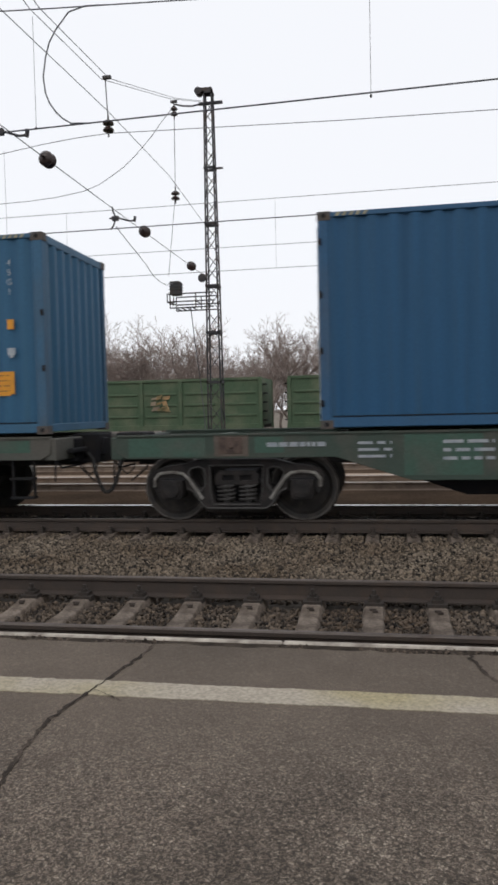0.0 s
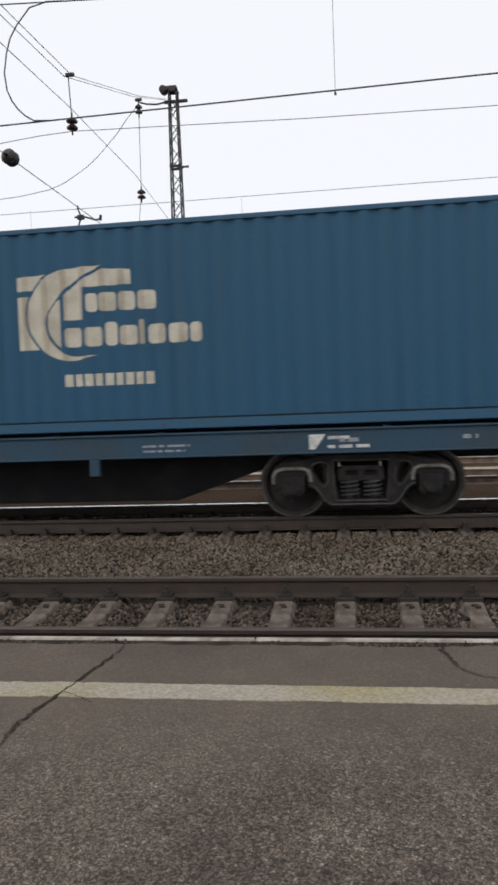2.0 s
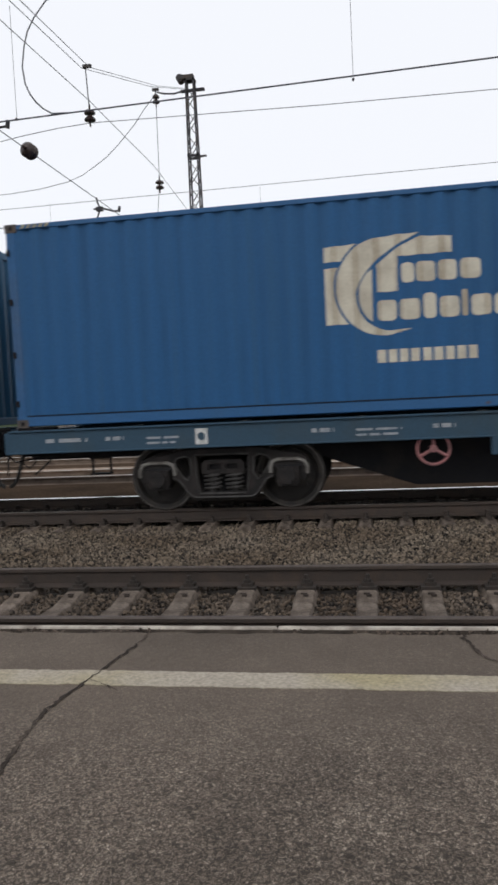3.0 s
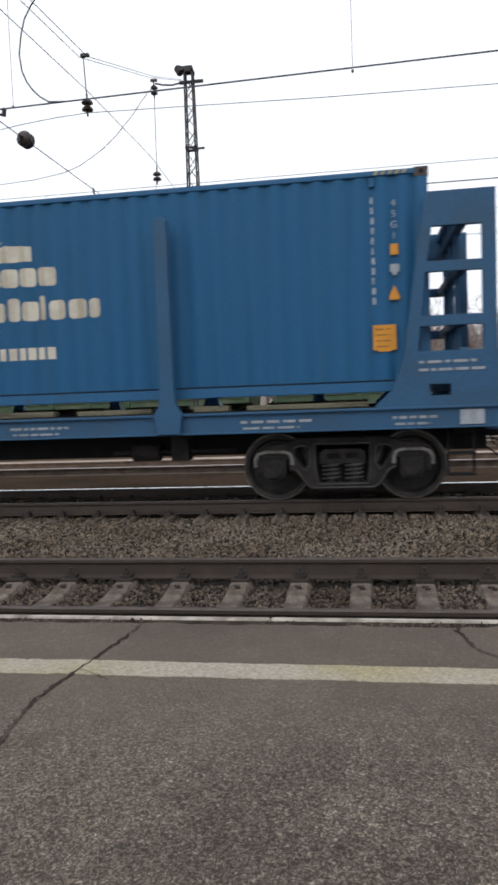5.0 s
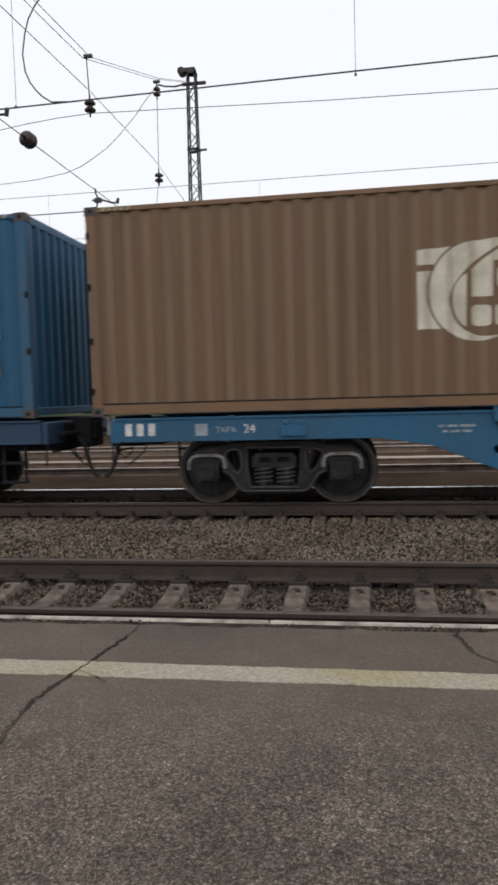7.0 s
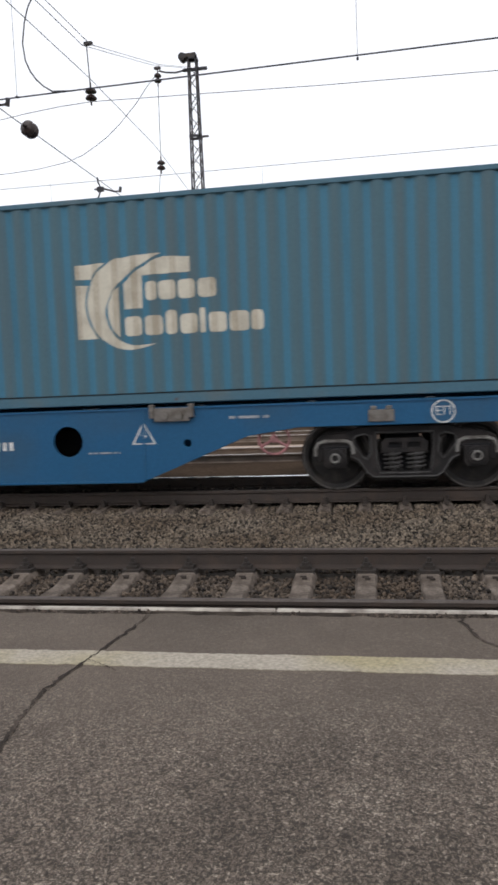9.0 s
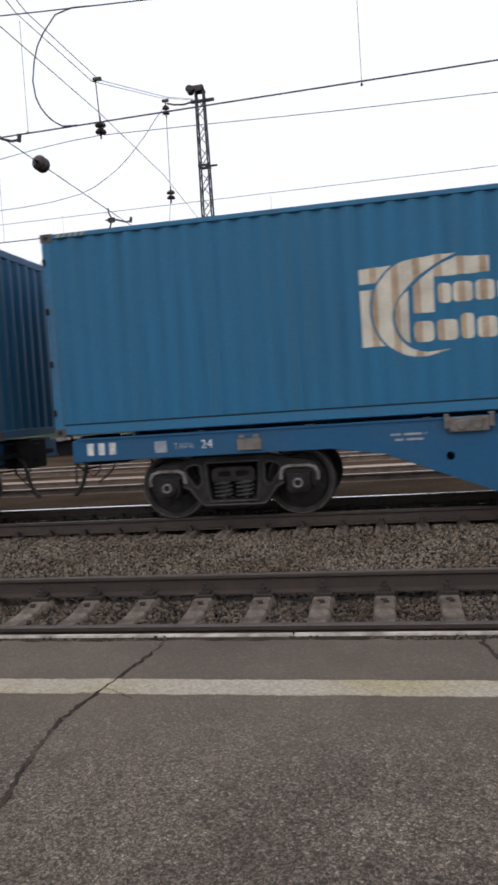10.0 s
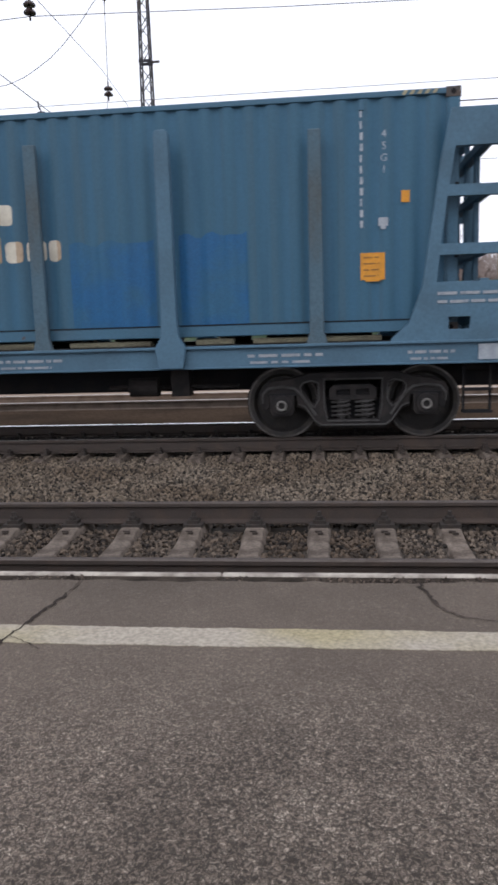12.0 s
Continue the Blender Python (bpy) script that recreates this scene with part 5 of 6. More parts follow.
def stake_wagon(label, centre, paint, seed):
    """A flat wagon with tall open end frames and side stakes."""
    half, floor_z = 6.93, 1.27
    w = new_wagon(label, centre, half, 4.93, "stake wagon", "arch" if seed == 0 else False, seed == 1)
    for y in (-1.36, 1.36):
        part("side_sill", Shape().box(-half, half, y - 0.04, y + 0.04, 1.0, floor_z).mesh("side_sill", paint), w)
        part("sill_flange", Shape().box(-half, half, y - 0.09, y + 0.09, 1.24, 1.275).mesh("sill_flange", paint, 0.006), w)
        part("sill_flange", Shape().box(-half, half, y - 0.07, y + 0.07, 0.985, 1.01).mesh("sill_flange", paint, 0.006), w)
    part("centre_sill", Shape().box(-half, half, -0.35, 0.35, 0.62, 1.2).mesh("centre_sill", UNDER), w)
    deck(w, half, paint, 1.24)
    part("deck_floor", Shape().box(-half, half, -1.3, 1.3, 1.24, 1.285).mesh("deck_floor", UNDER), w)
    for e in (-1, 1):
        # end frame: side cheeks with a slanted inner edge and openings, joined by cross bars
        out, inner = e * 6.92, e * 6.06
        cheek = [(out, 1.26), (out, 3.97), (e * 6.1, 3.97), (e * 5.98, 3.4), (e * 5.78, 1.95), (e * 5.62, 1.5), (e * 5.4, 1.3), (e * 5.4, 1.26)]
        openings = [[(e * 6.76, 3.1), (e * 6.76, 3.55), (e * 6.14, 3.55), (e * 6.07, 3.1)], [(e * 6.76, 2.42), (e * 6.76, 2.98), (e * 6.05, 2.98), (e * 5.98, 2.42)],
                    [(e * 6.76, 1.97), (e * 6.76, 2.3), (e * 5.97, 2.3), (e * 5.93, 1.97)], [(e * 6.35, 1.4), (e * 6.35, 1.56), (e * 6.08, 1.56), (e * 6.08, 1.4)]]
        me = plate("end_cheek", cheek, openings, 0.09, paint, 0.006)
        for y in (-1.38, 1.38):
            part("end_cheek", me, w, m=pose(0, y, 0))
        x = e * 6.52
        for z in (1.5, 1.95, 2.36, 3.04, 3.6, 3.9):
            part("end_bar", Shape().box(x - 0.06, x + 0.06, -1.34, 1.34, z - 0.06, z + 0.06).mesh("end_bar", paint, 0.01), w)
        for y in (-0.75, -0.05, 0.65):
            part("end_post", Shape().box(x - 0.04, x + 0.03, y - 0.035, y + 0.035, 1.26, 4.05 if abs(y) > 0.5 else 3.95).mesh("end_post", paint, 0.01), w)
    for k, (x0, x1) in enumerate(((-5.3, -4.65), (-4.4, -3.0), (-2.3, -1.2), (-0.8, 0.85), (1.2, 2.3), (2.9, 3.4), (3.65, 5.3))):
        for y in (-1.06, 1.06):
            part("packing_timber", Shape().box(x0, x1, y - 0.11, y + 0.11, 1.285, 1.355 + 0.012 * (k % 2)).mesh("packing_timber", TIMBER, 0.01), w, "weathered packing timber under the container")
    # side stakes with flared feet
    stake = Shape().prism([(-0.2, 1.26), (-0.12, 1.4), (-0.1, 1.6), (-0.09, 3.85), (-0.06, 3.9), (0.06, 3.9), (0.09, 3.85), (0.1, 1.6), (0.12, 1.4), (0.2, 1.26), (0.16, 1.0), (-0.16, 1.0)], -0.06, 0.06).mesh("stake", paint, 0.01)
    thin = Shape().prism([(-0.14, 1.26), (-0.09, 1.42), (-0.08, 3.84), (0.08, 3.84), (0.09, 1.42), (0.14, 1.26), (0.12, 1.1), (-0.12, 1.1)], -0.04, 0.04).mesh("stake", STAKE_WORN if seed else paint, 0.01)
    for x in (-2.66, 2.62):
        for y in (-1.44, 1.44):
            part("stake", stake, w, m=pose(x, y, 0))
    for x in (-4.5, -0.9, 0.9, 4.48):
        for y in (-1.33, 1.33):
            if seed == 1 or y > 0:
                part("stake", thin, w, m=pose(x, y, 0))
    y = -1.406
    part("brake_rigging", Shape().tube([(1.6, -0.8, 0.72), (3.4, -0.8, 0.72)], 0.03, 6).box(2.5, 2.75, -0.95, -0.65, 0.6, 0.98).tube([(1.9, -0.8, 0.72), (2.3, -0.8, 0.72)], 0.13, 12).mesh("brake_rigging", BOGIE), w)
    marking(w, -2.0, 1.06, 1.0, 0.14, 8, y, seed=seed, name="number_marking")
    for x, width, n in ((-6.6, 0.45, 8), (-5.6, 0.4, 7), (-4.1, 0.45, 8), (-3.3, 0.5, 6), (-2.45, 0.2, 3), (0.3, 0.9, 18), (3.6, 1.0, 14), (5.6, 0.6, 14)):
        marking(w, x, 1.12, width, 0.06, n, y, seed=seed + n)
        marking(w, x + 0.03, 1.04, width * 0.8, 0.05, max(2, n - 2), y, seed=seed + n + 9)
    marking(w, 5.95, 1.82, 0.75, 0.06, 14, -1.43, seed=seed + 60)
    marking(w, 5.95, 1.72, 0.85, 0.06, 17, -1.43, seed=seed + 61)
    part("data_plate", Shape().box(6.45, 6.75, y - 0.01, y, 1.03, 1.22).mesh("data_plate", GREY_TAG), w)
    return w


# ---- containers ----
LENGTH, WIDE, TALL = 12.192, 2.438, 2.896
CORR, DEEP = 0.2785, 0.032
SIDE = -WIDE / 2
START = -LENGTH / 2 + 0.13
FLATS = 43


def corrugation():
    """The side sheet's line seen from above: (x, depth, kind of the stretch that follows; 1 marks the sheltered inner flat)."""
    line = []
    for i in range(FLATS):
        x = START + i * CORR
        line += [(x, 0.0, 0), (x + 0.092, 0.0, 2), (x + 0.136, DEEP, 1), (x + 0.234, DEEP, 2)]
    return line + [(LENGTH / 2 - 0.1, 0.0, 0)]


LINE = corrugation()


def depth_at(x):
    for (x0, d0, _), (x1, d1, _) in zip(LINE, LINE[1:]):
        if x0 <= x <= x1:
            return d0 + (d1 - d0) * (x - x0) / (x1 - x0)
    return 0.0


def side_sheet(sign):
    s, z0, z1 = Shape(), 0.15, TALL - 0.075
    n = len(LINE)
    y = [sign * (-SIDE - 0.012 - d) for _, d, _ in LINE]
    v = [(p[0], q, z0) for p, q in zip(LINE, y)] + [(p[0], q, z1) for p, q in zip(LINE, y)]
    v += [(p[0], q - sign * 0.01, z0) for p, q in zip(LINE, y)] + [(p[0], q - sign * 0.01, z1) for p, q in zip(LINE, y)]
    s.add(v, [])
    for i in range(n - 1):
        s.f += [(i, i + 1, n + i + 1, n + i), (2 * n + i, 3 * n + i, 3 * n + i + 1, 2 * n + i + 1)]
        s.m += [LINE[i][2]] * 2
    return s


def end_sheet():
    """The blind end, with upright folds."""
    pts, y, i = [], -1.1, 0
    while y < 1.1:
        pts += [(y, 0.0), (y + 0.11, 0.0), (y + 0.15, 0.04), (y + 0.24, 0.04)]
        y += 0.28
    pts.append((1.12, 0.0))
    n, x = len(pts), LENGTH / 2 - 0.015
    s = Shape()
    s.add([(x - d, p, z) for z in (0.15, TALL - 0.1) for p, d in pts] + [(x - d - 0.01, p, z) for z in (0.15, TALL - 0.1) for p, d in pts],
          [(i, i + 1, n + i + 1, n + i) for i in range(n - 1)] + [(2 * n + i, 3 * n + i, 3 * n + i + 1, 2 * n + i + 1) for i in range(n - 1)])
    return s


def follow_sheet(shapes, name, mat, outer=None):
    """Flat painted shapes laid onto the folds of the side sheet."""
    bm = bmesh.new()
    for poly in shapes:
        bm.faces.new([bm.verts.new((x, 0, z)) for x, z in poly])
    lo, hi = min(p[0] for q in shapes for p in q), max(p[0] for q in shapes for p in q)
    bm.normal_update()
    bmesh.ops.triangulate(bm, faces=bm.faces[:])
    for x, _, _ in LINE:
        if lo < x < hi:
            bmesh.ops.bisect_plane(bm, geom=bm.verts[:] + bm.edges[:] + bm.faces[:], plane_co=(x, 0, 0), plane_no=(1, 0, 0))
    for v in bm.verts:
        v.co.y = SIDE + 0.012 + depth_at(v.co.x) - 0.004
    bmesh.ops.recalc_face_normals(bm, faces=bm.faces)
    me = bpy.data.meshes.new(name)
    bm.to_mesh(me)
    bm.free()
    me.materials.append(mat)
    me.polygons.foreach_set("use_smooth", [True] * len(me.polygons))
    if outer:
        me.materials.append(outer)
        for poly in me.polygons:
            poly.material_index = int(poly.center.y < SIDE + 0.012)
    return me


def arc(cx, cz, rx, rz, a0, a1, n=22):
    return [(cx + rx * math.cos(radians(a0 + (a1 - a0) * i / n)), cz + rz * math.sin(radians(a0 + (a1 - a0) * i / n))) for i in range(n + 1)]


def bend(p0, p1, p2, n=14):
    """A quadratic curve."""
    return [tuple((1 - u) ** 2 * a + 2 * u * (1 - u) * b + u * u * c for a, b, c in zip(p0, p1, p2)) for u in (i / n for i in range(n + 1))]


def left_of_bow(z):
    return 0.765 - 0.648 * math.sqrt(max(0.0, 1 - ((z - 1.505) / 0.672) ** 2))


def soft_block(x0, x1, z0, z1):
    """A block with rounded corners."""
    r = min(0.06, (x1 - x0) * 0.35)
    return arc(x1 - r, z1 - r, r, r, 0, 90, 4) + arc(x0 + r, z1 - r, r, r, 90, 180, 4) + arc(x0 + r, z0 + r, r, r, 180, 270, 4) + arc(x1 - r, z0 + r, r, r, 270, 360, 4)


def logo_shapes(at):
    """A stem and top bar cut by a thin-tipped crescent, with two rows of block shapes beside it."""
    s = [[(0, 2.06)] + [(left_of_bow(z), z) for z in (2.08, 2.03, 1.97, 1.92, 1.865)] + [(0, 1.865)],
         [(0, 1.783)] + [(left_of_bow(1.783 - 0.0748 * i), 1.783 - 0.0748 * i) for i in range(11)] + [(0, 1.035)]]
    outer = arc(0.765, 1.505, 0.62, 0.645, 106, 285, 30) + [(1.141, 0.937)]
    low = arc(0.86, 1.40, 0.455, 0.482, 278, 180, 14)
    s.append(outer + low + bend((0.406, 1.44), (0.52, 1.87), (1.246, 2.165)) + [(0.95, 2.16)])
    s.append([(0.625, 1.735), (0.615, 1.045)] + arc(0.86, 1.40, 0.42, 0.445, 222, 180, 8) + [(0.452, 1.52), (0.49, 1.60), (0.555, 1.69)])
    s.append([(0.685, 1.427), (0.948, 1.427), (0.957, 1.878), (1.655, 1.885), (1.655, 2.09)] + bend((1.27, 2.118), (0.95, 2.03), (0.685, 1.778)))
    # two rows of plain blocks
    for x, w in ((1.0, 0.17), (1.19, 0.25), (1.47, 0.24), (1.75, 0.26)):
        s.append(soft_block(x, x + w, 1.53, 1.79))
    for x, w, up in ((0.68, 0.25, 0), (0.97, 0.26, 0), (1.27, 0.17, 0.06), (1.48, 0.25, 0), (1.76, 0.075, 0.07), (1.88, 0.25, 0), (2.17, 0.27, 0), (2.47, 0.17, 0)):
        s.append(soft_block(x, x + w, 1.05, 1.32 + up))
    return [[(at - LENGTH / 2 + x, z) for x, z in q] for q in s]


def owner_shapes(at):
    s = []
    for x, n in ((0.66, 4), (1.25, 5)):
        for i in range(n):
            left = at - LENGTH / 2 + x + i * 0.145
            s.append([(left, 0.66), (left + 0.11, 0.66), (left + 0.11, 0.83), (left, 0.83)])
    return s


def old_logo_shapes():
    """The faded older mark: a long wing, a bow and a stem, and two rows of blocks."""
    s = [[(1.21, 2.28), (1.36, 2.36), (1.51, 2.42), (3.89, 2.47), (3.67, 2.32), (1.7, 2.26)]]
    s.append(arc(1.42, 1.62, 0.6, 0.58, 75, 222, 20) + arc(1.6, 1.58, 0.66, 0.56, 215, 95, 16))
    s.append([(0.56, 1.25), (0.69, 1.25), (0.70, 1.6), (0.78, 1.95), (0.56, 1.95)])
    s.append([(1.7, 1.79), (1.9, 1.77), (2.0, 2.24), (1.81, 2.26)])
    for x in (2.07, 2.47, 2.87, 3.27):
        s += [[(x, 1.79), (x + 0.12, 1.79), (x + 0.19, 2.17), (x + 0.07, 2.17)], [(x + 0.2, 1.8), (x + 0.31, 1.8), (x + 0.37, 2.12), (x + 0.26, 2.12)], [(x + 0.1, 2.05), (x + 0.3, 2.05), (x + 0.32, 2.15), (x + 0.12, 2.15)]]
    for i, w in enumerate((0.12, 0.13, 0.1, 0.11, 0.06, 0.07, 0.09)):
        x = 1.1 + i * 0.27
        s.append([(x, 1.36), (x + w, 1.36), (x + w + 0.03, 1.6), (x + 0.03, 1.6)])
    return [[(-LENGTH / 2 + 0.56 + (x - 0.56) * 1.2, z) for x, z in q] for q in s]


LOGOS = {}


def logo_mesh(at, rusty=False):
    """The emblem at its distance from the container's left end."""
    if (at, rusty) not in LOGOS:
        LOGOS[at, rusty] = follow_sheet(logo_shapes(at), "logo", CREAM, CREAM_RUSTY if rusty else CREAM_DIM), follow_sheet(owner_shapes(at), "owner_marking", CREAM)
    return LOGOS[at, rusty]


OLD_LOGO = follow_sheet(old_logo_shapes(), "old_logo", FADED)


def column(x, z0, z1, n, seed):
    """A column of unreadable characters, one below the other."""
    r, s, step = random.Random(seed), [], (z1 - z0) / n
    for i in range(n):
        w = 0.038 * r.choice((1, 1, 0.7))
        s.append([(x, z1 - i * step - step * 0.66), (x + w, z1 - i * step - step * 0.66), (x + w, z1 - i * step), (x, z1 - i * step)])
    return s


RIGHT = LENGTH / 2
CODES = {}
BODY = {}


def container_meshes(key, paint, sheltered, half, trim, worn):
    """Meshes of a container in one paint."""
    if key in BODY:
        return BODY[key]
    b = BODY[key] = {}
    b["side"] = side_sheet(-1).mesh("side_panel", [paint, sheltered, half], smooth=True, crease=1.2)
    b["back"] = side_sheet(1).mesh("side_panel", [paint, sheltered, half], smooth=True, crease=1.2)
    b["end"] = end_sheet().mesh("end_panel", [paint], smooth=True, crease=1.2)
    roof = Shape()
    for i in range(40):
        x = -LENGTH / 2 + 0.2 + i * 0.295
        roof.box(x, x + 0.2, -1.15, 1.15, TALL - 0.06, TALL - 0.02)
    roof.box(-LENGTH / 2 + 0.05, LENGTH / 2 - 0.05, -1.18, 1.18, TALL - 0.09, TALL - 0.05)
    b["roof"] = roof.mesh("roof", paint)
    b["top_rail"] = Shape().box(-LENGTH / 2 + 0.12, LENGTH / 2 - 0.12, -0.03, 0.03, TALL - 0.08, TALL - 0.01).mesh("top_rail", trim, 0.008)
    b["bottom_rail"] = Shape().box(-LENGTH / 2 + 0.12, LENGTH / 2 - 0.12, -0.03, 0.03, 0.02, 0.165).mesh("bottom_rail", trim, 0.01)
    b["post"] = Shape().box(-0.07, 0.07, -0.06, 0.06, 0.1, TALL - 0.1).box(-0.09, -0.05, -0.05, 0.05, 0.1, TALL - 0.1).mesh("corner_post", worn, 0.012)
    # dark strip that paints the shadow line between side panel and bottom rail
    b["shadow_seam"] = Shape().box(-LENGTH / 2 + 0.17, LENGTH / 2 - 0.17, -0.004, 0.02, 0.163, 0.178).mesh("sealant_bead", UNDER)
    b["tab"] = Shape().box(-0.03, 0.03, -0.012, 0.02, 0, 0.12).mesh("lashing_tab", trim, 0.006)
    b["end_rail"] = Shape().box(-0.04, 0.04, -1.12, 1.12, -0.06, 0.06).mesh("end_rail", trim, 0.01)
    door = Shape().box(-0.03, 0.03, 0.02, 1.1, 0.17, TALL - 0.12)
    for z in (0.55, 1.05, 1.55, 2.05):
        door.box(-0.05, 0.03, 0.1, 1.02, z, z + 0.32)
    b["door"] = door.mesh("door", paint, 0.01)
    return b


CAST = Shape().box(-0.089, 0.089, -0.081, 0.081, 0, 0.118)
CAST.tube([(0.0, -0.083, 0.06), (0.0, -0.078, 0.06)], 0.035, 12, 1)
CAST = CAST.mesh("corner_casting", [CASTING, UNDER], 0.008)
ROD = Shape().tube([(0, 0, 0.1), (0, 0, TALL - 0.1)], 0.017, 6).box(-0.03, 0.03, -0.03, 0.03, 1.1, 1.25).mesh("lock_rod", GREY_TAG)
HAZ = Shape()
for i in range(5):
    HAZ.prism([(i * 0.09, 0), (i * 0.09 + 0.045, 0), (i * 0.09 + 0.075, 0.05), (i * 0.09 + 0.03, 0.05)], -0.004, 0.004)
HAZ = HAZ.mesh("hazard_stripes", HAZARD)
HINGE = Shape().box(-0.022, 0.022, -0.02, 0.02, -0.045, 0.045).mesh("hinge", UNDER, 0.006)


def code_mesh(x, top):
    """The upright row of characters at its distance from the right end."""
    if (x, top) not in CODES:
        CODES[x, top] = follow_sheet(column(RIGHT - x - 0.022, top - 1.43, top, 11, 20), "code_column", PALE_CODE)
    return CODES[x, top]


def container(left, z, look_key, label, logo="new", owner=False, code=(0.78, 2.58), kind_code=(0.53, 2.48), size=(0.53, 1.6), grey=(0.53, 1.2), plate=(0.65, 0.57),
              stickers=(), sign=None, patches=(), at=4.5, up=0.0):
    """A forty-foot high-cube container; left: place of its left end in the train."""
    paint, sheltered, half, trim, worn = look_key
    t = tagged(new("shipping_container"), label, "shipping container", "containers on the train")
    MOVING.append((t, left + LENGTH / 2, z))
    b = container_meshes(paint.name, paint, sheltered, half, trim, worn)
    part("side_panel", b["side"], t)
    part("side_panel", b["back"], t)
    part("end_panel", b["end"], t)
    part("roof", b["roof"], t)
    part("floor", FLOOR, t)
    for y in (SIDE + 0.03, -SIDE - 0.03):
        part("top_rail", b["top_rail"], t, m=pose(0, y, 0))
        part("bottom_rail", b["bottom_rail"], t, m=pose(0, y, 0))
    for e in (-1, 1):
        for zz in (0.09, TALL - 0.07):
            part("end_rail", b["end_rail"], t, m=pose(e * (LENGTH / 2 - 0.05), 0, zz))
        for y in (-1, 1):
            part("corner_post", b["post"], t, m=pose(e * (LENGTH / 2 - 0.08), y * (WIDE / 2 - 0.062), 0, 0, 0, 0 if e > 0 else 180))
            for zz in (0, TALL - 0.118):
                part("corner_casting", CAST, t, "worn steel corner casting", pose(e * (LENGTH / 2 - 0.089), y * (WIDE / 2 - 0.078), zz, 0, 0, 0 if y < 0 else 180))
    for sgn in (0, 180):
        d = part("door", b["door"], t, m=pose(-LENGTH / 2 + 0.05, 0, 0) if not sgn else pose(-LENGTH / 2 + 0.05, -1.12, 0))
        for y in (0.35, 0.8):
            part("lock_rod", ROD, d, m=pose(-0.07, y, 0))
    if logo:
        part("logo", OLD_LOGO if logo == "old" else logo_mesh(at, logo == "stained")[0], t, "cream painted emblem and block shapes" if logo != "old" else "faded white painted emblem", pose(0, 0, up))
    if owner:
        tagged(part("owner_marking", logo_mesh(at)[1], t), kind="stuff")
    tagged(part("code_column", code_mesh(*code), t), kind="stuff")
    y = SIDE + 0.008
    for k, ch in enumerate("45G1"):
        part("type_code", TYPE_CODE[k], t, m=pose(RIGHT - kind_code[0], y + 0.004, kind_code[1] - k * 0.138))
    if plate:
        part("warning_plate", WARN, t, "orange warning plate", pose(RIGHT - plate[0], y, plate[1]))
    for x, zz in stickers:
        part("warning_sticker", STICK_T, t, "narrow orange sticker", pose(RIGHT - x, y, zz))
    if sign:
        part("warning_sign", STICK_W, t, "small orange triangular warning sign", pose(RIGHT - sign[0], y, sign[1]))
    if size:
        part("size_sticker", STICK_O, t, m=pose(RIGHT - size[0], y, size[1] - 0.07))
    if grey:
        part("grey_sticker", STICK_G, t, m=pose(RIGHT - grey[0], y, grey[1] - 0.08))
    part("lashing_tab", b["tab"], t, m=pose(RIGHT - code[0], SIDE + 0.01, 2.68))
    part("sealant_bead", b["shadow_seam"], t, m=pose(0, SIDE - 0.002, 0))
    for zz in (0.35, 1.05, 1.8, 2.5):
        part("hinge", HINGE, t, m=pose(-RIGHT + 0.035, SIDE - 0.005, zz))
    for zz in (0.95, 1.75):
        part("hinge", HINGE, t, m=pose(RIGHT - 0.035, SIDE - 0.002, zz))
    part("hazard_stripes", HAZ, t, m=pose(RIGHT - 0.7, SIDE - 0.004, TALL - 0.068))
    part("hazard_stripes", HAZ, t, m=pose(-RIGHT + 0.24, SIDE - 0.004, TALL - 0.068))
    for x0, x1, z0, z1, mat in patches:
        part("fresh_paint", follow_sheet([[(x0, z0), (x1, z0)] + [(x1 - (x1 - x0) * k / 12, z1 - 0.05 * math.sin(k * 0.55) ** 2 - 0.02 * math.sin(k * 1.7)) for k in range(13)]], "fresh_paint", mat), t, "patch of fresh brighter blue paint")
    return t


FLOOR = Shape().box(-LENGTH / 2 + 0.1, LENGTH / 2 - 0.1, -1.15, 1.15, 0.06, 0.15).mesh("floor", UNDER)
TYPE_CODE = [lettering(ch, 0.124, PALE_CODE) for ch in "45G1"]
WARN = Shape().box(-0.15, 0.15, -0.006, 0.002, 0.02, 0.35).box(-0.09, 0.09, -0.006, 0.002, 0, 0.02)
for i in range(4):
    bars(WARN, -0.11, 0.06 + i * 0.075, 0.22, 0.03, 5, -0.006, i)
for i in range(12, len(WARN.f)):
    WARN.m[i] = 1
WARN = WARN.mesh("warning_plate", [ORANGE, PLATE_TEXT])
STICK_O = Shape().box(-0.05, 0.05, -0.006, 0.002, 0, 0.14).mesh("size_sticker", ORANGE)
STICK_W = Shape().prism([(-0.065, 0), (0.065, 0), (0.065, 0.05), (0.0, 0.19), (-0.065, 0.05)], -0.006, 0.002).mesh("warning_sign", ORANGE)
STICK_T = Shape().box(-0.034, 0.034, -0.006, 0.002, 0, 0.3).mesh("warning_sticker", ORANGE)
STICK_G = Shape().box(-0.06, 0.06, -0.006, 0.002, 0.04, 0.14).box(-0.03, 0.03, -0.006, 0.002, 0, 0.04).mesh("grey_sticker", GREY_TAG)


